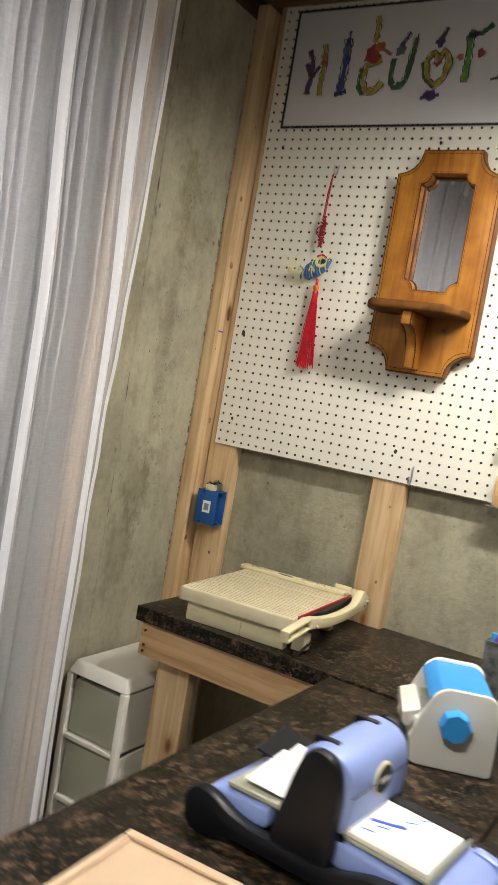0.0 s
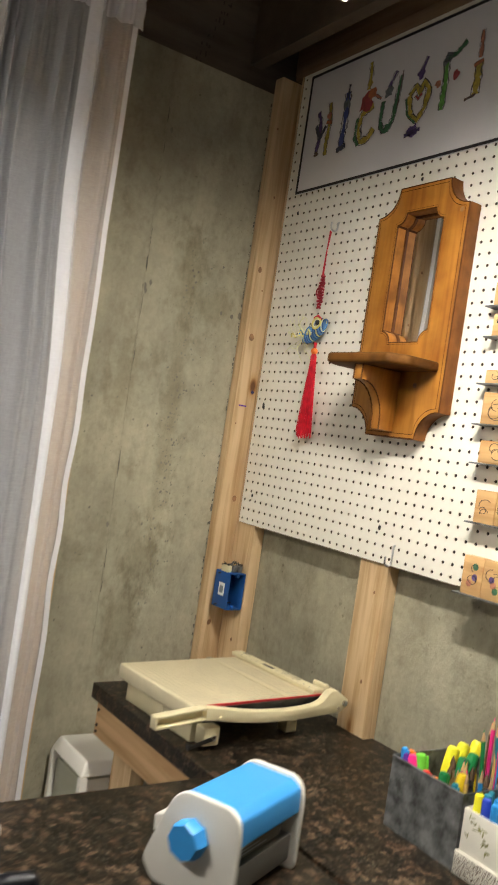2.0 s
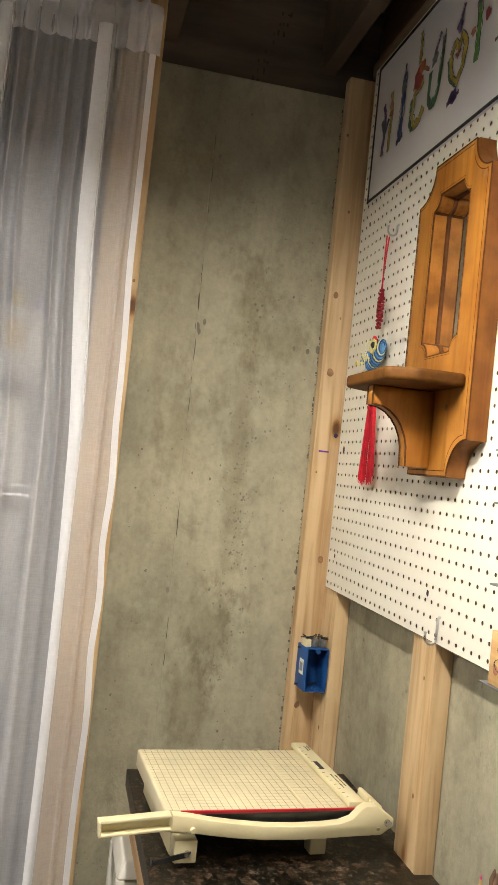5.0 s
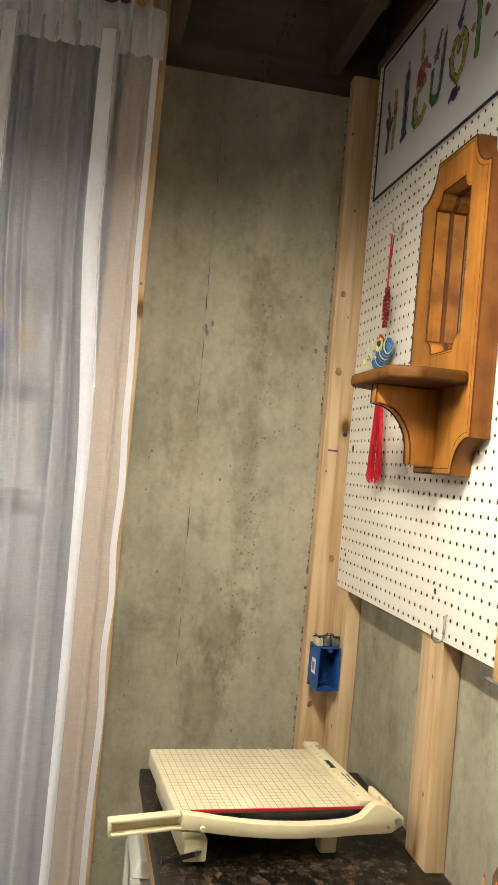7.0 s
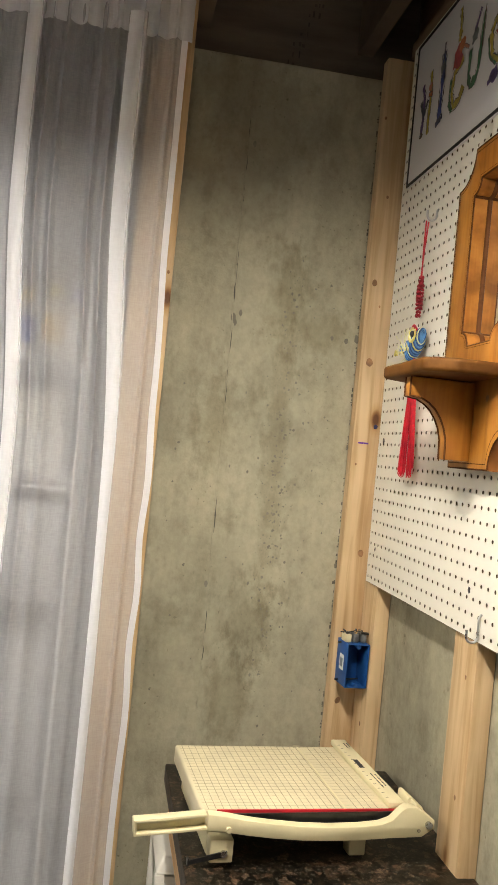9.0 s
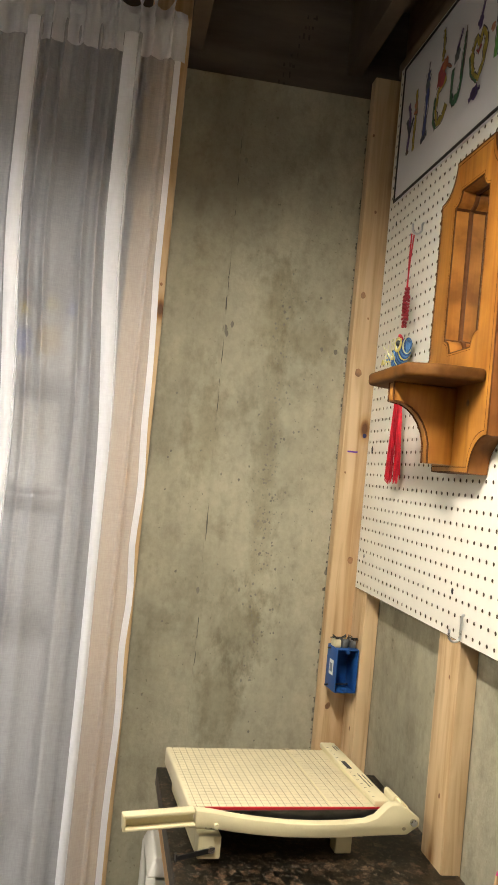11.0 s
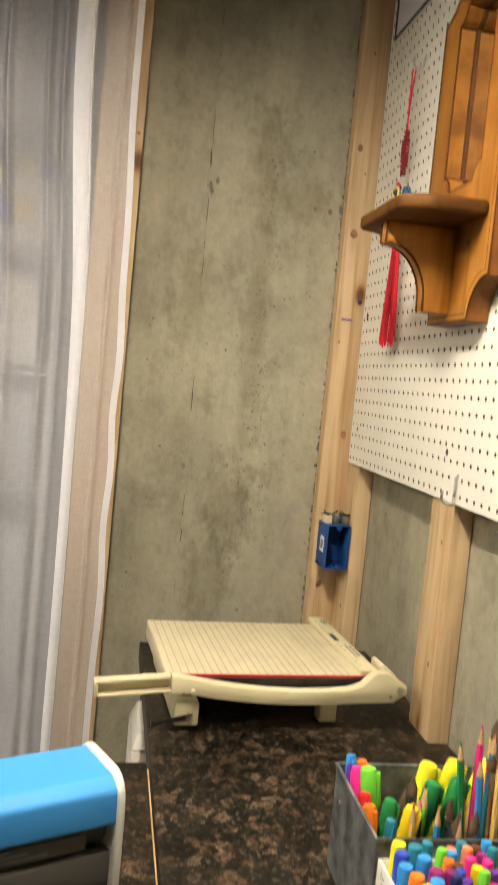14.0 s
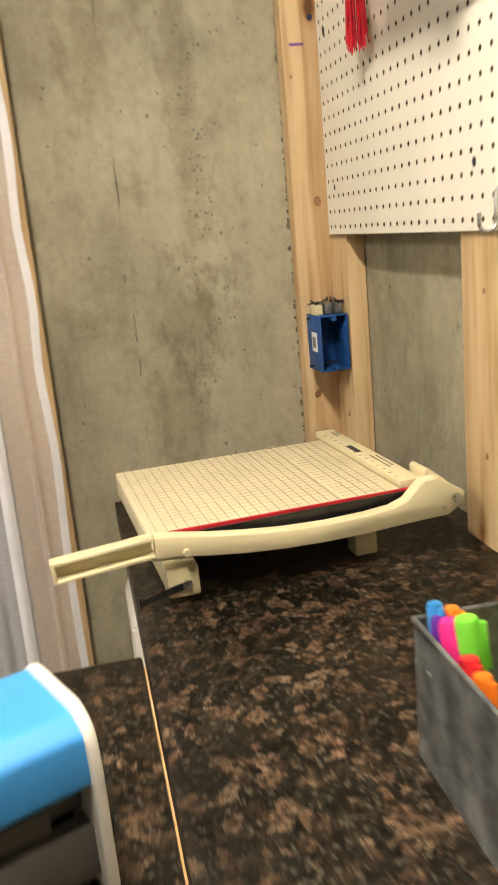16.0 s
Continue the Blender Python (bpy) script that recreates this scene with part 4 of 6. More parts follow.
ROWS_OF_STAMPS = ((1.836, 0.046, -0.204), (1.775, 0.044, -0.198), (1.682, 0.026, -0.197), (1.602, 0.066, -0.194), (1.526, 0.046, -0.186), (1.411, 0.066, -0.176), (1.272, 0.078, -0.182))
seed = 0
for z, h, x in ROWS_OF_STAMPS:
    lg = part("stamp_ledge", box_bm(x - 0.016, 0.36, PEGY - 0.030, PEGY - 0.0005, z - 0.0035, z - 0.0005, 0.0008), ZINC)
    tagged(lg, "thin grey metal ledge holding rubber stamps", "ledge", "stamp ledges")
    rs = random.Random(int(z * 1000))
    x += 0.002
    while x < 0.28:
        w = rs.choice((0.048, 0.058, 0.072))
        if z == 1.526 and x < -0.19:
            w = 0.022
        hh = h * rs.uniform(0.9, 1.0)
        if w == 0.022:
            hh *= 0.7
        seed += 1
        stamp(x, z, w, hh, BLACK, seed)
        x += w + rs.uniform(0.001, 0.004)


# open blue electrical box with loose clamps on top
def electrical_box():
    root = empty("electrical_box", (-0.9335, 2.4555, 1.046), 4)
    d, w, h, t = 0.066, 0.052, 0.098, 0.0022
    for nm, b in (("back", (-d, -d + t, -w / 2, w / 2, 0, h)), ("side", (-d + t, 0, -w / 2, -w / 2 + t, 0, h)), ("side", (-d + t, 0, w / 2 - t, w / 2, 0, h)), ("bottom", (-d + t, 0, -w / 2 + t, w / 2 - t, 0, t)), ("top", (-d + t, 0, -w / 2 + t, w / 2 - t, h - t, h))):
        part(nm, box_bm(*b, 0.0006), BLUEPL, root)
    for z in (0.0065, h - 0.0065):
        part("screw_ear", tube_bm([(-0.012, 0, z), (0.0015, 0, z)], 0.0045, 10), BLUEPL, root)
        part("nail", tube_bm([(-0.045, -w / 2 - 0.008, z), (-0.045, w / 2 - 0.004, z + 0.003)], 0.002, 8), DARKSTEEL, root)
    part("sticker", box_bm(-0.044, -0.019, -w / 2 - 0.0008, -w / 2 - 0.0001, 0.034, 0.068), PAPER, root, "white printed sticker")
    part("sticker_print", box_bm(-0.039, -0.024, -w / 2 - 0.0014, -w / 2 - 0.0009, 0.041, 0.060), INK["grey"], root)
    return tagged(root, "open blue plastic electrical box on the stud", "electrical box")


electrical_box()
cl = empty("cable_clamps", (-0.959, 2.452, 1.1445), 4)
for k in range(3):
    part("clamp", box_bm(-0.018, 0.012, -0.026 + 0.018 * k, -0.012 + 0.018 * k, 0, 0.018 + 0.002 * (k % 2), 0.002), ZINC if k else CREAM, cl)
    part("clamp_screw", tube_bm([(0.004, -0.019 + 0.018 * k, 0.0185), (0.004, -0.019 + 0.018 * k, 0.023)], 0.004, 8), DARKSTEEL if k != 1 else INK["sand"], cl)
part("wire", tube_bm([(0, -0.03, 0.02), (-0.004, 0.0, 0.0225), (0.0, 0.04, 0.020)], 0.001, 5), DARKSTEEL, cl)
rw = random.Random(9)
for k in range(9):
    y0, h0 = rw.uniform(-0.028, 0.028), rw.uniform(0.020, 0.030)
    part("wire", tube_bm([(rw.uniform(-0.012, 0.012), y0, 0.017), (rw.uniform(-0.012, 0.014), y0 + rw.uniform(-0.006, 0.006), h0), (rw.uniform(-0.010, 0.016), y0 + rw.uniform(-0.014, 0.014), h0 * 0.85), (rw.uniform(-0.012, 0.012), y0 + rw.uniform(-0.012, 0.012), 0.018)], 0.0012, 5), DARKSTEEL if k % 3 else ZINC, cl)
tagged(cl, "loose grey and cream cable clamps on the blue box", "clamps")

# ---- counters ----
ctr = empty("wall_counter", (0, 0, 0))
part("worktop", box_bm(-0.860, 2.4, 2.0405, BY - 0.003, CT - 0.036, CT, 0.003), GRANITE, ctr, "dark brown granite-look laminate top")
part("apron", box_bm(-0.848, -0.35, 2.054, 2.092, CT - 0.120, CT - 0.0365, 0.003), PINE_X, ctr, "bare pine board")
part("end_rail", box_bm(-0.848, -0.810, 2.093, BY - 0.004, CT - 0.120, CT - 0.0365, 0.003), PINE_X, ctr, "bare pine board")
part("leg", box_bm(-0.809, -0.714, 2.093, 2.131, 0, CT - 0.0365, 0.003), PINE, ctr, "bare pine leg")
part("leg", box_bm(1.9, 1.99, 2.093, 2.131, 0, CT - 0.0365, 0.003), PINE, ctr, "bare pine leg")
for z in (0.785, 0.80, 0.835):
    part("screw", tube_bm([(-0.832, 2.0495, z), (-0.832, 2.0525, z)], 0.0035, 8), DARKSTEEL, ctr)
tagged(ctr, "dark granite-look counter on a bare pine frame", "counter")
pen = empty("craft_table", (0, 0, 0))
part("worktop", box_bm(-0.335, 0.1020, 0.15, 2.0370, PT - 0.036, PT, 0.003), GRANITE, pen, "dark brown granite-look laminate top")
part("worktop", box_bm(0.1060, 0.50, 0.15, 2.0370, PT - 0.036, PT, 0.003), GRANITE, pen, "dark brown granite-look laminate top")
for x, y in ((-0.28, 0.3), (-0.28, 1.93), (0.42, 0.3), (0.42, 1.95)):
    part("leg", box_bm(x - 0.045, x + 0.045, y - 0.019, y + 0.019, 0, PT - 0.0365, 0.003), PINE, pen, "bare pine leg")
part("apron", box_bm(-0.30, -0.262, 0.32, 1.91, PT - 0.126, PT - 0.0365, 0.003), PINE, pen, "bare pine board")
part("edge_strip", box_bm(-0.32, 0.49, 2.0372, 2.0392, PT - 0.034, PT - 0.004), PINE_X, pen, "raw pale edge in the joint")
tagged(pen, "dark granite-look craft table butted against the counter", "table")


# ---- paper cutter ----
def paper_cutter():
    root = empty("paper_cutter", (-0.456, 2.071, CT), 4.0)
    part("board", box_bm(-0.294, 0.0, -0.006, 0.345, 0.046, 0.079, 0.004, 3), BOARDC, root)
    part("base", box_bm(-0.277, -0.13, 0.010, 0.33, 0.0, 0.0455, 0.004), CREAM, root)
    part("base_rail", box_bm(-0.1295, -0.02, 0.010, 0.036, 0.0, 0.0455, 0.003), CREAM, root)
    part("foot", box_bm(-0.035, -0.005, 0.252, 0.282, 0.0, 0.0455, 0.003), CREAM, root)
    g = bmesh.new()
    for k in range(24):
        y = 0.006 + 0.0127 * k
        if 0.236 < y < 0.25:
            continue
        quad_box(g, -0.288, -0.006, y - 0.00045, y + 0.00045, 0.0795, 0.0798)
    tagged(part("printed_grid", g, CREAM_LINE, root, "fine brown measuring grid", smooth=False), kind="stuff")
    g2 = bmesh.new()
    for k in range(23):
        x = -0.286 + 0.0127 * k
        quad_box(g2, x - 0.0001, x + 0.0001, 0.0, 0.312, 0.0791, 0.0794)
    tagged(part("cross_ruling", g2, mat("pale_grid_print", (0.56, 0.49, 0.33), 0.6, var=0.05), root, "faint cross lines", smooth=False), kind="stuff")
    part("guide_groove", box_bm(-0.294, -0.004, 0.2375, 0.2415, 0.0792, 0.0799), CREAM, root)
    part("back_notch", box_bm(-0.2955, -0.287, 0.232, 0.246, 0.066, 0.0802), CREAM_LINE, root)
    part("fence", box_bm(-0.306, -0.004, 0.316, 0.347, 0.0795, 0.090, 0.0025), CREAM, root)
    b = bmesh.new()
    quad_box(b, -0.195, -0.155, 0.322, 0.331, 0.0902, 0.0905)
    for k in range(14):
        x = -0.272 + 0.019 * k
        quad_box(b, x, x + 0.0012, 0.319, 0.324, 0.0902, 0.0904)
    for x0, x1, y in ((-0.283, -0.25, 0.334), (-0.283, -0.256, 0.340), (-0.13, -0.06, 0.331), (-0.125, -0.07, 0.338)):
        n = int((x1 - x0) / 0.006)
        for k in range(n):
            quad_box(b, x0 + k * 0.006, x0 + k * 0.006 + 0.004, y, y + 0.0025, 0.0902, 0.0904)
    part("fence_print", b, BLACK, root, "dark printed marks", smooth=False)
    part("cutting_edge", box_bm(0.0003, 0.0034, 0.018, 0.352, 0.0765, 0.0822, 0.0006), REDL, root, "red edge guard")
    part("bed_plate", box_bm(0.0003, 0.008, 0.02, 0.335, 0.05, 0.0775, 0.0006), DARKSTEEL, root, "dark steel cutting bar")
    part("blade", prism([(0.035, 0.080), (0.33, 0.082), (0.33, 0.060), (0.20, 0.052), (0.08, 0.058)], 0.0025, 0, 1, at(0.0105, 0, 0) @ YZ), DARKSTEEL, root, "dark steel blade")
    top = [(-0.004, 0.092), (0.025, 0.0885), (0.06, 0.082), (0.10, 0.0765), (0.15, 0.0715), (0.20, 0.0695), (0.25, 0.0705), (0.285, 0.0735), (0.304, 0.080), (0.320, 0.096), (0.328, 0.101), (0.345, 0.101), (0.380, 0.079), (0.380, 0.066), (0.358, 0.052)]
    low = [(0.30, 0.0505), (0.25, 0.048), (0.20, 0.0475), (0.15, 0.049), (0.10, 0.053), (0.06, 0.058), (0.025, 0.0635), (-0.004, 0.0665)]
    part("arm", prism(top + low, 0.020, 0.0022, 2, at(0.022, 0, 0) @ YZ), CREAM, root)
    part("pivot_block", prism(rounded([(0.3485, 0.05), (0.3485, 0.097), (0.352, 0.101), (0.357, 0.099), (0.379, 0.081), (0.379, 0.05)], 0.003), 0.044, 0.003, 2, at(-0.0442, 0, 0) @ YZ), CREAM, root)
    part("hinge_cheek", prism(rounded([(0.353, 0.05), (0.353, 0.098), (0.357, 0.097), (0.377, 0.080), (0.377, 0.05)], 0.002), 0.0215, 0.001, 1, at(0.0002, 0, 0) @ YZ), CREAM, root)
    part("pivot_bolt", tube_bm([(0.042, 0.368, 0.073), (0.047, 0.368, 0.073)], 0.006, 12), STEEL, root, "steel pivot bolt")
    part("rivet", tube_bm([(0.042, 0.352, 0.063), (0.0435, 0.352, 0.063)], 0.003, 10), CREAM_LINE, root)
    part("arm_stud", tube_bm([(0.042, 0.030, 0.069), (0.048, 0.030, 0.069)], 0.0042, 12), CREAM, root)
    # hollow handle: two flanges, a web and an end wall
    sl = pose(0, 0, 0, 4.5, 0, 0)
    h = empty("handle", (0, 0, 0))
    h.parent = root
    m = at(0.022, -0.006, 0.067) @ sl
    part("flange", box_bm(0, 0.020, -0.110, 0.002, 0.0195, 0.0255, 0.002, 2, m), CREAM, h)
    part("flange", box_bm(0, 0.020, -0.110, 0.002, 0, 0.0045, 0.0015, 2, m), CREAM, h)
    part("web", box_bm(0.002, 0.007, -0.108, 0.0, 0.004, 0.020, 0, 1, m), CREAM, h)
    part("end_wall", box_bm(0, 0.020, -0.112, -0.107, 0.0002, 0.0253, 0.0015, 2, m), CREAM, h)
    # clamp and latch under the handle
    part("clamp_block", box_bm(0.0, 0.030, 0.006, 0.044, 0.010, 0.047, 0.003), CREAM, root)
    part("clamp_bolt", tube_bm([(0.030, 0.028, 0.026), (0.035, 0.028, 0.026)], 0.0055, 10), STEEL, root)
    part("latch", prism(rounded([(-0.026, 0.010), (-0.026, 0.017), (0.034, 0.031), (0.034, 0.022)], 0.0035), 0.0022, 0, 1, at(0.0305, 0, 0) @ YZ), DARKSTEEL, root, "dark steel latch strap")
    part("latch_hook", box_bm(0.022, 0.0327, -0.0285, -0.026, 0.008, 0.019), DARKSTEEL, root)
    return tagged(root, "cream guillotine paper cutter with grid board and raised handle", "paper cutter")


paper_cutter()


# ---- white drawer tower ----
def drawer_tower():
    root = empty("drawer_tower", (-0.948, 2.206, 0))
    hx, hy, top = 0.097, 0.165, 0.70
    cap = bmesh.new()
    quad_box(cap, -hx, hx, -hy, hy, 0.665, top)
    for v in cap.verts:
        if v.co.z > 0.69:
            v.co.x *= 0.86
            v.co.y *= 0.91
    part("top_cap", finish(cap, 0.006, 3, 20), WHITEPL, root)
    for sx in (-1, 1):
        for sy in (-1, 1):
            part("post", box_bm(sx * hx - (0.018 if sx > 0 else 0), sx * hx + (0.018 if sx < 0 else 0), sy * hy - (0.02 if sy > 0 else 0), sy * hy + (0.02 if sy < 0 else 0), 0, 0.664, 0.003), WHITEPL, root)
    for k in range(4):
        z = 0.02 + 0.163 * k
        part("shelf_frame", box_bm(-hx + 0.0185, hx - 0.0185, -hy + 0.001, hy - 0.001, z - 0.012, z, 0.002), WHITEPL, root)
        part("side_panel", box_bm(hx - 0.012, hx - 0.007, -hy + 0.0205, hy - 0.0205, z + 0.001, z + 0.149), WHITEPL, root)
        dr = part("drawer", box_bm(-hx + 0.02, hx - 0.02, -hy + 0.012, hy - 0.02, z + 0.004, z + 0.14, 0.004), MILKY, root, "milky translucent drawer")
    return tagged(root, "white plastic drawer tower with milky drawers", "drawer tower")


drawer_tower()


# ---- die-cutting machine ----
def die_machine():
    root = empty("die_cutting_machine", (-0.034, 1.418, PT), -3.5)
    side = [(-0.168, 0.012), (-0.170, 0.040), (-0.155, 0.053), (-0.125, 0.050), (-0.10, 0.040), (-0.07, 0.034), (0.05, 0.034), (0.085, 0.046), (0.12, 0.050), (0.165, 0.046), (0.188, 0.034), (0.190, 0.012), (0.175, 0.0), (0.145, 0.0), (0.10, 0.012), (-0.09, 0.012), (-0.125, 0.0), (-0.155, 0.0)]
    fin = [(-0.040, 0.030), (-0.030, 0.070), (-0.016, 0.115), (-0.004, 0.139), (0.012, 0.147), (0.038, 0.145), (0.056, 0.132), (0.064, 0.110), (0.066, 0.030)]
    side = [(0.05 + (x - 0.05) * 1.22 if x > 0.05 else -0.05 + (x + 0.05) * 0.85 if x < -0.05 else x, z) for x, z in side]
    for y in (-0.078, 0.098):
        part("side_panel", prism(rounded(side, 0.012, 3), 0.022, 0.005, 2, at(0, y, 0) @ XZ), BLACKPL, root, "black side panel")
    for y in (-0.0765, 0.1045):
        part("side_fin", prism(rounded([(0.012 + (x - 0.012) * 0.76, z) for x, z in fin], 0.014, 4), 0.019, 0.004, 2, at(-0.012, y, 0) @ XZ), BLACKPL, root, "black rounded side fin")
    hood = [(0.059, 0.064), (0.060, 0.112), (0.054, 0.130), (0.036, 0.143), (0.008, 0.146), (-0.008, 0.138), (-0.014, 0.115), (-0.016, 0.064)]
    part("hood", prism(rounded(hood, 0.012, 4), 0.161, 0.004, 2, at(-0.012, 0.084, 0) @ XZ), PERI, root, "periwinkle blue hood")
    part("hood_seam", box_bm(0.041, 0.0484, -0.0755, 0.0835, 0.1050, 0.1060), BLACKPL, root)
    for y in (-0.050, 0.056):
        part("slot", box_bm(-0.022, 0.010, y - 0.006, y + 0.006, 0.1325, 0.1472, 0.003), BLACKPL, root)
    for r, dx, mm, lab in ((0.0225, 0.0, CREAM, "cream badge ring"), (0.0192, 0.0012, BLACK, "dark oval badge")):
        bm = bmesh.new()
        bmesh.ops.create_cone(bm, cap_ends=True, segments=28, radius1=r, radius2=r * 0.97, depth=0.003)
        bmesh.ops.transform(bm, matrix=at(0.0478 + dx, 0.006, 0.107) @ pose(0, 0, 0, 0, 88.5, 0) @ Matrix.Diagonal((0.82, 1.05, 1, 1)), verts=bm.verts)
        part("badge", bm, mm, root, lab)
    part("badge_bar", box_bm(0.0500, 0.0512, -0.006, 0.018, 0.104, 0.109), WHITEPL, root)
    front = [(0.035, 0.03), (0.035, 0.058), (0.11, 0.054), (0.190, 0.046), (0.215, 0.036), (0.218, 0.022), (0.205, 0.016)]
    part("front_tray", prism(rounded(front, 0.008, 3), 0.152, 0.005, 3, at(0, 0.075, 0) @ XZ), PERI, root, "periwinkle blue tray")
    for y in (-0.070, 0.070):
        part("tray_corner", prism(rounded([(0.16, 0.03), (0.17, 0.052), (0.213, 0.045), (0.222, 0.025), (0.208, 0.015)], 0.008, 3), 0.018, 0.004, 2, at(0, y + 0.009, 0) @ XZ), PERI, root)
    part("rear_tray", prism(rounded([(-0.05, 0.03), (-0.05, 0.055), (-0.125, 0.05), (-0.146, 0.038), (-0.14, 0.02)], 0.008, 3), 0.152, 0.005, 3, at(0, 0.075, 0) @ XZ), PERI, root, "periwinkle blue tray")
    part("roller", tube_bm([(0.035, -0.074, 0.055), (0.035, 0.074, 0.055)], 0.012, 14), BLACKPL, root)
    part("hub", tube_bm([(-0.008, 0.1045, 0.098), (-0.008, 0.114, 0.098)], 0.011, 14), BLACKPL, root)
    part("hub_cap", tube_bm([(-0.008, 0.1145, 0.098), (-0.008, 0.124, 0.098)], 0.006, 12), WHITEPL, root)
    part("crank_arm", prism(rounded([(-0.009, 0.105), (0.009, 0.105), (0.012, 0.035), (-0.006, 0.035)], 0.006), 0.006, 0.001, 1, at(-0.008, 0.1115, 0) @ XZ), BLACKPL, root)
    part("crank_handle", tube_bm([(0.003, 0.112, 0.042), (0.003, 0.122, 0.042), (0.003, 0.14, 0.042), (0.003, 0.172, 0.042), (0.003, 0.178, 0.042)], [0.006, 0.012, 0.0145, 0.0135, 0.008], 14), BLACKPL, root)
    for ch in root.children:            # proportions: taller, longer behind, shorter in front
        for v in ch.data.vertices:
            v.co.z *= 1.13
            v.co.x = 0.06 + (v.co.x - 0.06) * 0.88 if v.co.x > 0.06 else v.co.x * 1.12 if v.co.x < 0 else v.co.x
    return tagged(root, "blue and black die-cutting machine on the craft table", "machine")


die_machine()
ps = empty("cutting_plates", (-0.034, 1.418, PT + 0.0690), -3.5)
tl = pose(0, 0, 0, 0, 2.6, 0)
part("plate", box_bm(0.020, 0.152, -0.070, 0.068, 0.000, 0.005, 0.001, 1, tl), MILKY, ps, "clear scratched plate")
part("plate", box_bm(0.020, 0.149, -0.069, 0.044, 0.0055, 0.012, 0.001, 1, tl), WHITEPL, ps, "white die plate")
part("sheet", box_bm(0.022, 0.146, -0.066, 0.042, 0.0123, 0.0131, 0, 1, tl), PAPER, ps, "white paper")
b = bmesh.new()
tube(b, [(0.052, -0.022, 0.0136), (0.075, -0.012, 0.0136), (0.092, -0.003, 0.0136)], 0.004, 5)
for v in b.verts:
    v.co.z = 0.0134 + (v.co.z - 0.0134) * 0.05
bmesh.ops.transform(b, matrix=tl, verts=b.verts)
part("blue_drawing", b, INK["blue"], ps, "blue ink drawing")
b = bmesh.new()
for k in range(5):
    tube(b, [(0.055 + 0.01 * k, -0.05 + 0.02 * k, 0.01345), (0.07 + 0.009 * k, -0.046 + 0.022 * k, 0.01345)], 0.0009, 4)
bmesh.ops.transform(b, matrix=tl, verts=b.verts)
part("pen_lines", b, INK["sky"], ps)
part("dark_plate_edge", box_bm(0.020, 0.15, 0.0445, 0.0675, 0.0054, 0.013, 0.001, 1, tl), BLACKPL, ps)
tagged(ps, "white plates with a blue-inked sheet on the tray", "plates")
rp = empty("paper_stack", (-0.034, 1.418, PT + 0.0630), -3.5)
part("plate", box_bm(-0.125, -0.020, -0.072, 0.06, 0.0, 0.006, 0.001), MILKY, rp)
part("sheet", box_bm(-0.110, -0.020, -0.056, 0.05, 0, 0.0012, 0, 1, at(0, 0, 0.010) @ pose(0, 0, 0, 3, 4, 5)), PAPER, rp)
tagged(rp, "curled white paper on the machine's rear tray", "paper")
bc = empty("black_card", (-0.134, 1.478, PT + 0.0720), 2)
part("card", box_bm(-0.045, 0.035, -0.03, 0.055, 0.0, 0.004, 0.0005, 1, pose(0, 0, 0, 6, 10, 0)), BLACKPL, bc)
part("title_bar", box_bm(-0.01, 0.01, 0.0, 0.03, 0.0042, 0.0046, 0, 1, pose(0, 0, 0, 6, 10, 0)), PAPER, bc)
tagged(bc, "black card lying on the machine's rear tray", "card")


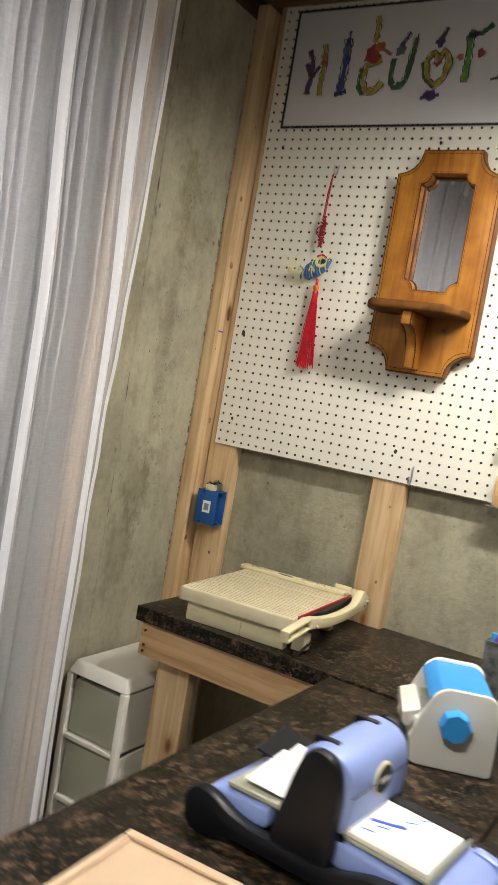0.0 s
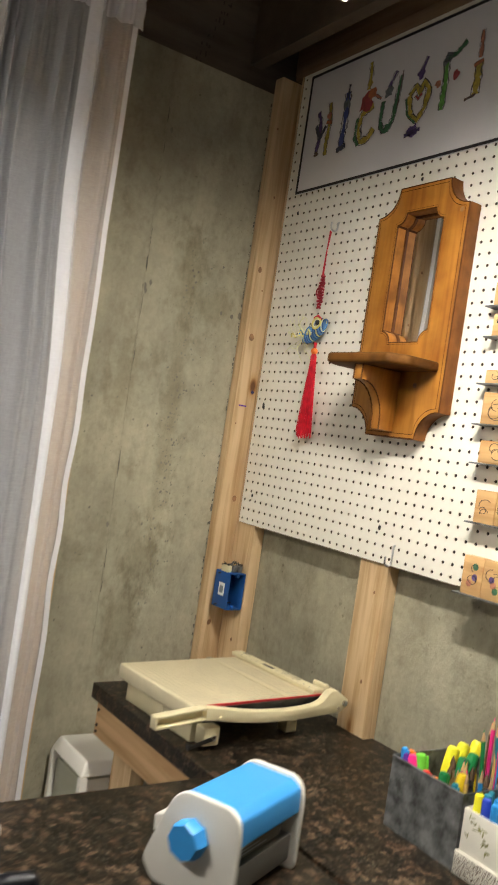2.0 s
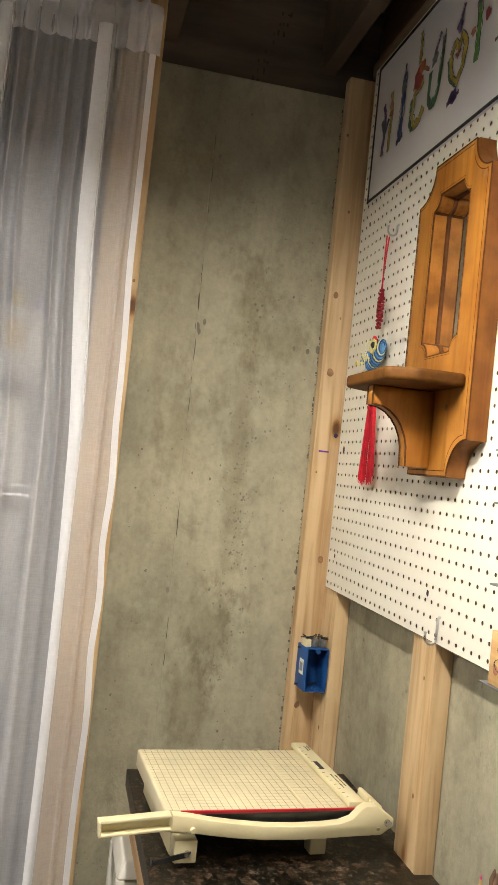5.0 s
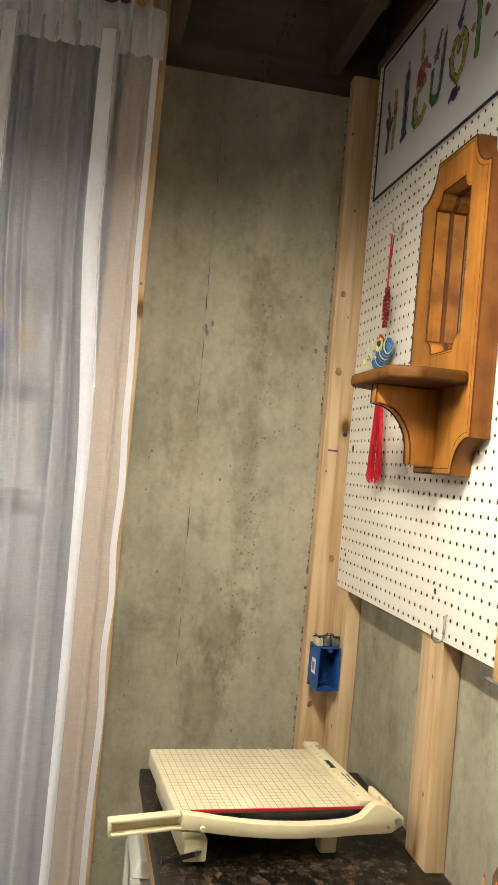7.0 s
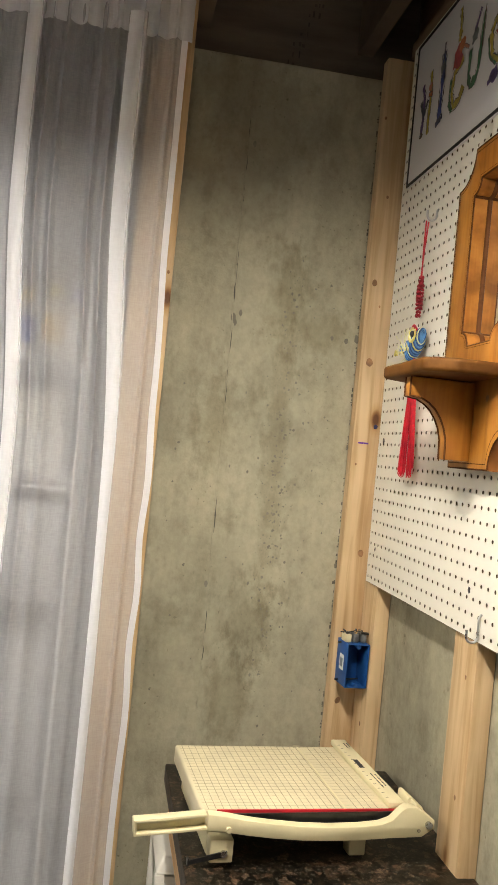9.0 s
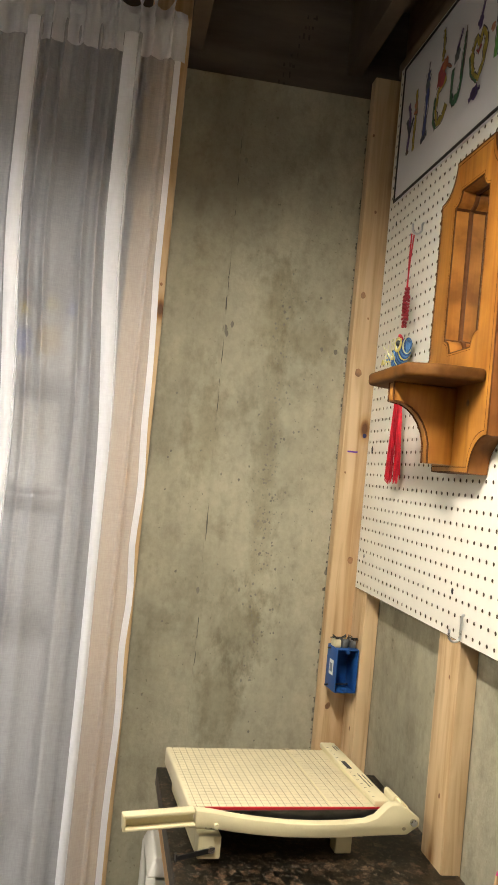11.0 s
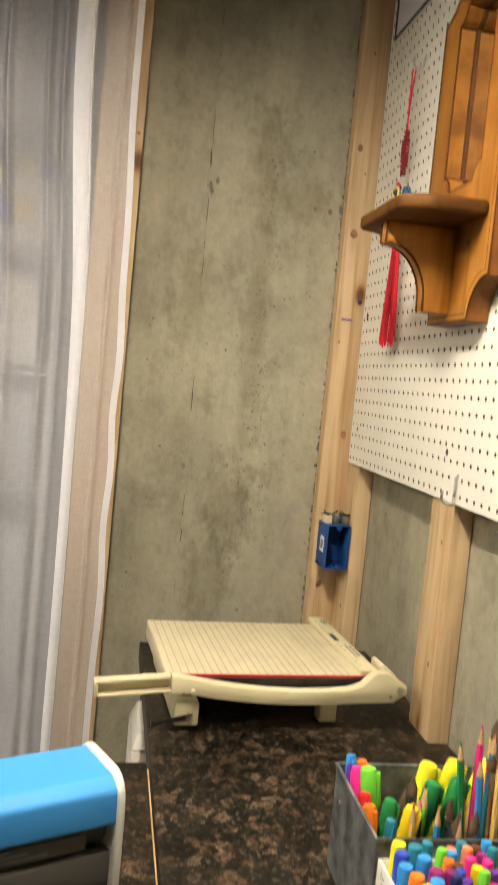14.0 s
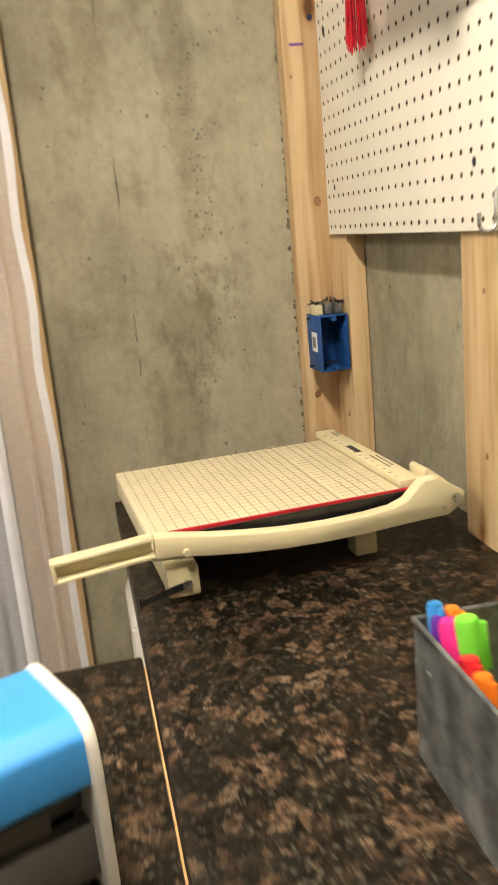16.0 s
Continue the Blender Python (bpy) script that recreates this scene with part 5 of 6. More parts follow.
# ---- white and blue roller machine ----
def roller_machine():
    root = empty("sticker_machine", (0.060, 1.828, PT), 24)
    prof = [(-0.130, 0.0), (-0.150, 0.024), (-0.143, 0.045), (-0.122, 0.098), (-0.110, 0.124), (-0.092, 0.136), (-0.02, 0.136), (-0.004, 0.124), (0.0, 0.10), (0.0, 0.0)]
    prof = rounded(prof, 0.010, 4)
    for y in (0.010, 0.184):
        part("end_plate", prism(prof, 0.0085, 0.0028, 3, at(0, y, 0) @ XZ), WHITEPL, root, "white end plate")
    lid = [(-0.118, 0.112), (-0.098, 0.130), (-0.022, 0.130), (-0.006, 0.120), (-0.004, 0.085), (-0.012, 0.083), (-0.016, 0.112), (-0.03, 0.120), (-0.09, 0.120), (-0.11, 0.106)]
    part("lid", prism(rounded(lid, 0.004, 3), 0.168, 0.001, 1, at(0, 0.1785, 0) @ XZ), SKYB, root, "sky blue curved lid")
    part("knob", tube_bm([(-0.072, 0.0, 0.080), (-0.072, -0.018, 0.080), (-0.072, -0.023, 0.080)], [0.0265, 0.026, 0.023], 8), SKYB, root, "sky blue eight-sided knob")
    # grey parts below the lid are coloured darker to hold its shade
    part("front_body", box_bm(-0.030, -0.012, 0.0105, 0.1785, 0.012, 0.052, 0.002), SHADEGREY, root, "grey plastic body darkened for the lid's shade")
    part("tape_roll", tube_bm([(-0.055, 0.014, 0.078), (-0.055, 0.174, 0.078)], 0.034, 20), SHADEGREY, root)
    part("label_band", box_bm(-0.020, -0.018, 0.02, 0.15, 0.057, 0.074), SHADEGREY, root)
    b = bmesh.new()
    for k in range(3):
        quad_box(b, -0.0178, -0.0174, 0.03, 0.11 - 0.02 * k, 0.061 + 0.005 * k, 0.063 + 0.005 * k)
    part("label_print", b, INK["grey"], root)
    part("rear_body", box_bm(-0.135, -0.095, 0.0105, 0.1785, 0.012, 0.075, 0.004), WHITEPL, root)
    part("exit_tray", prism([(-0.140, 0.05), (-0.154, 0.053), (-0.155, 0.075), (-0.125, 0.086)], 0.13, 0.002, 1, at(0, 0.156, 0) @ XZ), WHITEPL, root)
    # black box fills the hollow in place of the shade under the machine
    part("under_shade_fill", box_bm(-0.10, -0.035, 0.0105, 0.1785, 0.012, 0.04), BLACKPL, root)
    return tagged(root, "white sticker machine with sky blue lid and knob", "machine")


roller_machine()


# ---- peach board ----
pb = empty("peach_tray", (-0.227, 1.248, PT), 3.0)
part("panel", box_bm(0.0, 0.50, -0.50, 0.0, 0.0, 0.012, 0.003), PEACH, pb)
part("rim", box_bm(0.0, 0.50, -0.014, 0.0, 0.0122, 0.018, 0.003), PEACH, pb)
part("rim", box_bm(0.0, 0.012, -0.50, -0.0145, 0.0122, 0.018, 0.003), PEACH, pb)
tagged(pb, "pale peach board with a raised rim on the table", "board")


# ---- galvanised tin with pens ----
tin = empty("pen_tin", (-0.002, 2.316, CT), -1)
tw, td, th = 0.079, 0.082, 0.118
for nm, b in (("wall_panel", (-tw, tw, -td, -td + 0.0015, 0.002, th)), ("wall_panel", (-tw, tw, td - 0.0015, td, 0.002, th)), ("wall_panel", (-tw, -tw + 0.0015, -td + 0.0015, td - 0.0015, 0.002, th)), ("wall_panel", (tw - 0.0015, tw, -td + 0.0015, td - 0.0015, 0.002, th)), ("base", (-tw, tw, -td, td, 0, 0.0019))):
    part(nm, box_bm(*b), ZINC, tin)
part("rolled_rim", tube_bm([(-tw, -td, th), (tw, -td, th), (tw, td, th), (-tw, td, th), (-tw, -td, th)], 0.0022, 8), ZINC, tin)
part("rivet", tube_bm([(-0.052, -td - 0.0001, 0.085), (-0.052, -td - 0.0018, 0.085)], 0.0032, 10), ZINC, tin)
tagged(tin, "galvanised metal tin full of pens and pencils", "tin")


def pen(x, y, z0, lean, turn, length, r, body, cap, capl=0.05, clip=True, label="plastic highlighter pen in the tin", cat="pen"):
    root = empty("highlighter_pen", (x, y, z0))
    root.matrix_basis = at(x, y, z0) @ pose(0, 0, 0, 0, lean, turn)
    part("barrel", tube_bm([(0, 0, 0), (0, 0, length - capl)], r * 0.94, 10), body, root)
    part("cap", tube_bm([(0, 0, length - capl), (0, 0, length - 0.006), (0, 0, length - 0.001), (0, 0, length)], [r * 1.05, r, r * 0.8, r * 0.5], 10), cap, root)
    if clip:
        part("clip", box_bm(r * 0.9, r * 1.35, -0.0025, 0.0025, length - capl * 0.9, length - 0.004, 0.0008), cap, root)
    return tagged(root, label, cat, "pens in the tin")


rs = random.Random(21)
TINPENS = ((-0.066, -0.066, -8, 10, 0.145, 0.0065, "sky"), (-0.050, -0.066, -6, 10, 0.137, 0.007, "purple"), (-0.058, -0.048, -5, 60, 0.14, 0.007, "orange"), (-0.030, -0.068, -10, 20, 0.139, 0.0095, "pink"),
           (-0.035, -0.045, -6, 60, 0.142, 0.010, "lime"), (0.0, -0.07, -9, 15, 0.126, 0.008, "red"), (0.012, -0.062, -6, 25, 0.122, 0.008, "orange"), (0.0, -0.052, 4, 70, 0.128, 0.008, "green"), (-0.036, -0.015, 10, 75, 0.165, 0.0105, "lemon"),
           (-0.042, 0.008, 14, 80, 0.168, 0.0105, "lemon"), (-0.005, -0.020, 10, 78, 0.158, 0.0095, "green"), (-0.012, 0.008, 12, 82, 0.16, 0.0095, "green"), (-0.045, 0.035, 20, 85, 0.17, 0.011, "lemon"), (0.02, -0.045, 8, 60, 0.135, 0.008, "yellow"), (0.03, -0.055, 3, 10, 0.124, 0.006, "teal"))
for x, y, lean, turn, ln, r, c in TINPENS:
    ln -= 0.022 if ln > 0.15 else 0.012
    dx, dy = (ln * math.sin(radians(lean)) * f(radians(turn)) for f in (math.cos, math.sin))
    x = max(x, -tw + 0.004 + r * 1.1 - min(0, dx))
    y = max(y, -td + 0.004 + r * 1.4 - min(0, dy))
    pen(x - 0.002, y + 2.316, CT + 0.004, lean, turn, ln, r, INK[c], INK[c], 0.045)
WOODTIP = mat("sharpened_wood", (0.62, 0.40, 0.20), 0.6, var=0.1)
BRISTLE = mat("brush_bristle", (0.12, 0.07, 0.04), 0.8, var=0.3, scale=90)


def pencil(x, y, lean, turn, ln, body, tip, brush=False):
    root = empty("paintbrush" if brush else "pencil", (x, y, CT + 0.004))
    root.matrix_basis = at(x, y, CT + 0.004) @ pose(0, 0, 0, 0, lean, turn)
    if brush:
        part("shaft", tube_bm([(0, 0, 0), (0, 0, ln - 0.05)], [0.002, 0.0035], 8), body, root)
        part("ferrule", tube_bm([(0, 0, ln - 0.05), (0, 0, ln - 0.022)], [0.0038, 0.0046], 10), STEEL, root)
        part("bristles", tube_bm([(0, 0, ln - 0.022), (0, 0, ln - 0.012), (0, 0, ln)], [0.0045, 0.005, 0.0008], 10), BRISTLE, root)
        tagged(root, "slim artist paintbrush standing bristles up", "paintbrush", "brushes in the tin")
    else:
        part("shaft", tube_bm([(0, 0, 0), (0, 0, ln - 0.02)], 0.0037, 6), body, root)
        part("cone", tube_bm([(0, 0, ln - 0.02), (0, 0, ln - 0.005)], [0.0037, 0.0013], 8), WOODTIP, root)
        part("lead", tube_bm([(0, 0, ln - 0.005), (0, 0, ln)], [0.0013, 0.0003], 6), tip, root)
        tagged(root, "sharpened coloured pencil standing point up", "pencil", "pencils in the tin")


keys = list(COLOURS)
for k in range(40):
    x = rs.uniform(0.0, 0.068)
    y = rs.uniform(-0.035, 0.066)
    c = INK[rs.choice(keys)]
    ln = rs.uniform(0.118, 0.142) if k < 20 else rs.uniform(0.185, 0.215)
    if k >= 20:
        x, y = rs.uniform(0.015, 0.066), rs.uniform(0.038, 0.066)
    pencil(x - 0.002, y + 2.316, rs.uniform(-7, 5), rs.uniform(0, 360) if k < 20 else rs.uniform(60, 120), ln, INK["sand"] if k % 3 == 0 else c, INK[rs.choice(keys)], brush=k % 4 == 1)


# ---- printed box with markers ----
bx0, bx1, by0, by1, bh = 0.080, 0.344, 2.234, 2.408, 0.102
mb = empty("marker_box", (0, 0, 0))
for nm, b in (("wall_panel", (bx0, bx1, by0, by0 + 0.003, CT + 0.004, CT + bh)), ("wall_panel", (bx0, bx1, by1 - 0.003, by1, CT + 0.004, CT + bh)), ("wall_panel", (bx0, bx0 + 0.003, by0 + 0.003, by1 - 0.003, CT + 0.004, CT + bh)), ("wall_panel", (bx1 - 0.003, bx1, by0 + 0.003, by1 - 0.003, CT + 0.004, CT + bh)), ("base", (bx0, bx1, by0, by1, CT, CT + 0.0039))):
    part(nm, box_bm(*b, 0.0006), BOXW, mb)
part("lower_band", box_bm(bx0 - 0.004, bx1 + 0.004, by0 - 0.0045, by0 - 0.0005, CT + 0.0, CT + 0.036, 0.001), BOXW, mb, "cream band with a brown lace print")
b = bmesh.new()
rs = random.Random(5)
for k in range(150):
    x = bx0 - 0.002 + (bx1 - bx0) * k / 150
    for j in range(7):
        if rs.random() < 0.75:
            z = CT + 0.003 + 0.0044 * j + rs.uniform(-0.001, 0.001)
            p = rs.uniform(-0.0006, 0.0006)
            quad_box(b, x + p, x + p + rs.uniform(0.0005, 0.0014), by0 - 0.0051, by0 - 0.0046, z, z + rs.uniform(0.001, 0.0034))
part("lace_print", b, FIBRE, mb, smooth=False)
OLIVE = mat("olive_print", (0.34, 0.33, 0.14), 0.7, var=0.3, scale=60)
LILAC = mat("lilac_print", (0.36, 0.24, 0.46), 0.7, var=0.4, scale=70)


def leaf_print(x, z, n, colour, spread, seed):
    rs2 = random.Random(seed)
    bm = bmesh.new()
    for k in range(n):
        a = rs2.uniform(0, 6.28)
        px, pz = x + rs2.uniform(-spread, spread) * 0.45, z + rs2.uniform(-spread, spread)
        l, w = rs2.uniform(0.003, 0.007), rs2.uniform(0.0008, 0.002)
        ux, uz = math.cos(a), math.sin(a)
        v = [(px + ux * l * s + -uz * w * t, by0 - 0.0003 - 0.00001 * k, pz + uz * l * s + ux * w * t) for s, t in ((-1, 0), (-0.3, 1), (0.4, 0.8), (1, 0), (0.4, -0.8), (-0.3, -1))]
        bm.faces.new([bm.verts.new(q) for q in v])
    part("leaf_print", bm, colour, mb, smooth=False)


leaf_print(0.098, CT + 0.075, 8, OLIVE, 0.02, 1)
leaf_print(0.118, CT + 0.082, 7, OLIVE, 0.014, 2)
leaf_print(0.128, CT + 0.055, 6, OLIVE, 0.014, 3)
leaf_print(0.285, CT + 0.058, 110, LILAC, 0.028, 4)
leaf_print(0.283, CT + 0.066, 60, LILAC, 0.016, 9)
leaf_print(0.225, CT + 0.085, 5, OLIVE, 0.012, 6)
fr = bmesh.new()
for a, c, d, e in ((0.158, 0.205, 0.038, 0.041), (0.158, 0.205, 0.069, 0.072), (0.158, 0.1615, 0.041, 0.069), (0.2015, 0.205, 0.041, 0.069)):
    quad_box(fr, a, c, by0 - 0.0022, by0 - 0.0002, CT + d, CT + e)
part("label_holder", finish(fr, 0.0004, 1), FIBRE, mb, "bronze label holder")
tagged(mb, "cream printed cardboard box full of coloured markers", "box")


def marker(x, y, z, lean, turn, colour, ring, r=0.0074, slim=False):
    root = empty("marker_pen", (x, y, z))
    root.matrix_basis = at(x, y, z) @ pose(0, 0, 0, 0, lean, turn)
    part("barrel", tube_bm([(0, 0, 0), (0, 0, 0.066)], r * 0.9, 10), PAPER, root)
    part("band", tube_bm([(0, 0, 0.0662), (0, 0, 0.074)], r * 0.93, 10), ring, root)
    top = 0.122 if slim else 0.122
    c = tube_bm([(0, 0, 0.0742), (0, 0, top - 0.004), (0, 0, top - 0.001), (0, 0, top), (0, 0, top - 0.001)], [r, r * 0.97, r * 0.86, r * 0.66, r * 0.45], 12)
    part("cap", c, colour, root)
    return tagged(root, "slim felt pen with coloured cap standing upright" if slim else "felt marker with coloured cap standing upright", "marker", "markers in the box")


rs = random.Random(12)
order = ["lemon", "blue", "sky", "orange", "yellow", "red", "pink", "lime", "brown", "green", "purple", "coral", "grey", "plum", "teal", "navy", "sand"]
deep = ["red", "blue", "navy", "purple", "plum", "green", "teal", "sky", "orange", "coral", "brown", "lime", "yellow", "pink", "black"]
nx = 14
for i in range(nx):
    for j in range(2):
        x = bx0 + 0.0125 + (bx1 - bx0 - 0.025) * (i + 0.45 * j) / (nx - 0.4) + rs.uniform(-0.001, 0.001)
        y = by0 + 0.0125 + 0.0175 * j + rs.uniform(-0.001, 0.001)
        c = order[i % len(order)] if j == 0 else rs.choice(order)
        marker(x, y, CT + 0.0042 + (0.0 if j == 0 else -0.0), rs.uniform(-2.5, 2.5), rs.uniform(0, 360), INK[c], INK["blue" if rs.random() < 0.5 else c])
nx, ny = 18, 9
for i in range(nx):
    for j in range(ny):
        x = bx0 + 0.0115 + (bx1 - bx0 - 0.023) * (i + 0.4 * (j % 2)) / (nx - 0.6) + rs.uniform(-0.0012, 0.0012)
        y = by0 + 0.0465 + (by1 - by0 - 0.058) * j / (ny - 1) + rs.uniform(-0.0012, 0.0012)
        if rs.random() < 0.06:
            continue
        c = rs.choice(deep)
        marker(x, y, CT + 0.0042 + max(0, rs.gauss(-0.004, 0.005)), rs.uniform(-3, 3), rs.uniform(0, 360), INK[c], INK[c], 0.0056, True)


# ---- curtain, rod and the storage rack behind ----
def curtain():
    def smooth(lo, hi, v):
        t = max(0.0, min(1.0, (v - lo) / (hi - lo)))
        return t * t * (3 - 2 * t)

    def edge_y(z):
        return 1.957 - 0.011 * smooth(1.65, 1.95, z) + 0.003 * math.sin(z * 17 + 2 * math.sin(z * 5)) * (1 - smooth(1.8, 2.0, z))

    def edge_x(z):
        return -0.947 - 0.038 * (1 - smooth(1.15, 2.15, z))

    def fold_y(c, z):
        return c - 0.030 * smooth(1.5, 2.1, z) + 0.006 * noise.noise(Vector((z * 1.3, c * 3, 7.0)))

    zs = [0.03 + 2.43 * k / 54 for k in range(55)]
    # places where the cloth doubles back on itself: middle, half width below, half width above
    FOLDS = ((1.866, 0.011, 0.020), (1.655, 0.014, 0.017), (1.50, 0.020, 0.018), (1.37, 0.016, 0.02), (1.20, 0.022, 0.02), (1.03, 0.018, 0.02), (0.84, 0.022, 0.02), (0.62, 0.02, 0.02), (0.40, 0.02, 0.02), (0.22, 0.02, 0.02))

    def plan(z):
        """Points of the cloth from its free edge inwards, at one height."""
        pts = []
        y = edge_y(z)
        stops = [(fold_y(c, z), w0 + (w1 - w0) * smooth(1.2, 2.0, z)) for c, w0, w1 in FOLDS]
        for fi, (c, w) in enumerate(stops + [(0.10, 0.0)]):
            n = 30 if fi == 0 else 110
            up = smooth(0.9, 2.2, z)
            if fi == 0:
                pleats = [(1.918, 0.016, 0.004)]
            else:
                top, low = stops[fi - 1][0], c
                k = max(2, int(round((FOLDS[fi - 1][0] - (FOLDS[fi][0] if fi < len(FOLDS) else 0.1)) / 0.058)))
                pleats = [(low + (top - low) * (j + 0.5 + 0.22 * math.sin(fi * 7.1 + j * 3.3)) / k + 0.006 * noise.noise(Vector((fi * 3.1, j * 1.7, z * 1.1))), 0.005 + 0.028 * up, 0.0105 - 0.0045 * up) for j in range(k)]
            for i in range(n):
                u = i / n
                yy = y + (c + w - y) * u
                lift = sum(d * math.exp(-((yy - py) / sg) ** 2) for py, d, sg in pleats) * min(1, 8 * u, 8 * (1 - u))
                pts.append((yy, lift, 0.0 if fi == 0 else math.sin(math.pi * u)))
            if w:
                for i in range(9):
                    pts.append((c + w - 2 * w * i / 8, 0.010 * i / 8, 0.0))
                for i in range(9):
                    pts.append((c - w + 2 * w * i / 8, 0.012 + 0.009 * math.sin(math.pi * i / 8), 0.0))
                for i in range(9):
                    pts.append((c + w - 2 * w * i / 8, 0.024 - 0.014 * i / 8, 0.0))
            y = c - w
        return pts

    bm = bmesh.new()
    rows = []
    for z in zs:
        row = []
        g = smooth(2.15, 2.46, z)
        for i, (y, x, wave) in enumerate(plan(z)):
            inner = 1 - smooth(1.86, 1.95, y)
            bx = edge_x(z) * (1 - inner) - 0.947 * inner
            soft = 0.005 * math.sin(y * 88 + 1.3 * math.sin(y * 23) + 0.5 * math.sin(z * 1.3)) + 0.010 * noise.noise(Vector((y * 7, z * 0.8, 3.1)))
            fine = 0.005 * g * math.sin(y * 330 + 2 * math.sin(y * 61)) + 0.006 * g * math.sin(y * 150)
            row.append(bm.verts.new((max(-0.989, bx + x + soft * wave + fine * (0.3 + 0.7 * inner) + 0.0012 * noise.noise(Vector((y * 40, z * 6, 1)))), y, z)))
        rows.append(row)
    for p, q in zip(rows, rows[1:]):
        for i in range(len(p) - 1):
            bm.faces.new((p[i], p[i + 1], q[i + 1], q[i]))
    ob = part("sheer_curtain", bm, SHEER)
    ob.data.set_sharp_from_angle(angle=radians(170))
    # stitched hem along the free edge
    h = bmesh.new()
    prev = None
    for z in zs:
        w = 0.013 + 0.003 * noise.noise(Vector((0, 0, z * 3)))
        x = edge_x(z) + 0.003
        pair = (h.verts.new((max(-0.986, x), edge_y(z) + 0.001, z)), h.verts.new((max(-0.984, x + 0.002), edge_y(z) - w, z)))
        if prev:
            h.faces.new((prev[0], pair[0], pair[1], prev[1]))
        prev = pair
    part("hem", h, DENSE, ob, "doubled white hem")
    # further thicknesses of cloth lying inside the two heavy folds
    for n, (c, w0, w1) in enumerate(FOLDS[:2]):
        h = bmesh.new()
        prev = None
        for z in zs:
            k = w0 + (w1 - w0) * smooth(1.2, 2.0, z)
            y = fold_y(c, z)
            row = [h.verts.new((-0.947 + 0.027 - 0.008 * u * u, y + k * u * (0.93 + 0.1 * noise.noise(Vector((n * 3.7, u, z * 2.3)))), z)) for u in (-1, -0.6, -0.2, 0.2, 0.6, 1)]
            if prev:
                for q in range(5):
                    h.faces.new((prev[q], row[q], row[q + 1], prev[q + 1]))
            prev = row
        part("fold", h, DENSE, ob)
    # second width of the same cloth hanging behind, past the doorway's middle
    h = bmesh.new()
    prev = None
    for z in zs:
        row = []
        for i in range(241):
            y = 1.640 - 1.52 * i / 240
            wave = 0.013 * math.sin(y * 71 + 0.8 * math.sin(z * 1.1) + 2 * math.sin(y * 11)) + 0.012 * noise.noise(Vector((y * 9, z * 0.8, 12)))
            row.append(h.verts.new((-0.978 + wave * min(1, i / 6) * 0.6, y - 0.03 * smooth(1.5, 2.1, z), z)))
        if prev:
            for q in range(240):
                h.faces.new((prev[q], row[q], row[q + 1], prev[q + 1]))
        prev = row
    part("overlapping_layer", h, VEIL, ob)
    # gathered rod pocket
    g = bmesh.new()
    prev = None
    for i in range(900):
        y = 1.957 - 1.84 * i / 900
        w = 0.013 * math.sin(y * 134 + 1.9 * math.sin(y * 37)) + 0.005 * math.sin(y * 310 + 2 * math.sin(y * 53))
        lift = 0.010 * math.sin(y * 134 + 1.9 * math.sin(y * 37) + 0.8) + 0.006 * math.sin(y * 61)
        ring = [g.verts.new((-0.926 + w * f, y + 0.009 * f * math.sin(y * 134 + 1.9 * math.sin(y * 37) + 1.6), z + lift * e)) for z, f, e in ((2.415, 0.55, 0), (2.44, 0.8, 0), (2.468, 0.5, 0), (2.488, 0.9, 0), (2.506, 0.45, 0.1), (2.522, 1.0, 0.5), (2.540, 1.5, 1.0))]
        if prev:
            for a in range(6):
                g.faces.new((prev[a], ring[a], ring[a + 1], prev[a + 1]))
        prev = ring
    part("rod_pocket", g, HEADER, ob, "gathered rod pocket")
    return tagged(ob, "sheer white curtain hanging in loose folds", "curtain")


curtain()
rod = part("curtain_rod", tube_bm([(-0.950, -0.4, 2.497), (-0.950, 1.952, 2.497)], 0.007, 10), WHITEPL)
part("rod_bracket", box_bm(-0.993, -0.945, 1.90, 1.915, 2.485, 2.51, 0.002), WHITEPL, rod)
tagged(rod, "thin white curtain rod fixed to the post", "rod")


CHROME = mat("bright_chrome_wire", (0.78, 0.78, 0.80), 0.32, metal=0.35, var=0.03)


def wire_rack():
    root = empty("wire_rack", (0, 0, 0))
    x0, x1, y0, y1 = -1.415, -1.77, 1.785, 0.86
    for x in (x0, x1):
        for y in (y0, y1):
            part("upright", tube_bm([(x, y, 0), (x, y, 2.20)], 0.0125, 10), CHROME, root, "chrome upright")
    for z in (0.12, 0.56, 1.13, 1.43, 1.738, 2.045):
        bm = bmesh.new()
        for x in (x0, x1):
            for dz in (0, -0.026):
                tube(bm, [(x, y0, z + dz), (x, y1, z + dz)], 0.0034, 6)
            n = 18
            tube(bm, [(x, y0 + (y1 - y0) * i / (2 * n), z - (0.002 if i % 2 else 0.024)) for i in range(2 * n + 1)], 0.0021, 5)
        for y in (y0, y1):
            tube(bm, [(x0, y, z), (x1, y, z)], 0.0034, 6)
        for i in range(1, 30):
            y = y0 + (y1 - y0) * i / 30
            tube(bm, [(x0, y, z + 0.003), (x1, y, z + 0.003)], 0.0014, 5)
        part("wire_shelf", bm, CHROME, root, "chrome wire shelf")
        for x in (x0, x1):
            for y in (y0, y1):
                part("collar", tube_bm([(x, y, z - 0.03), (x, y, z + 0.004)], [0.0165, 0.015], 10), CHROME, root)
    return tagged(root, "chrome wire storage rack behind the sheer curtain", "rack")


wire_rack()


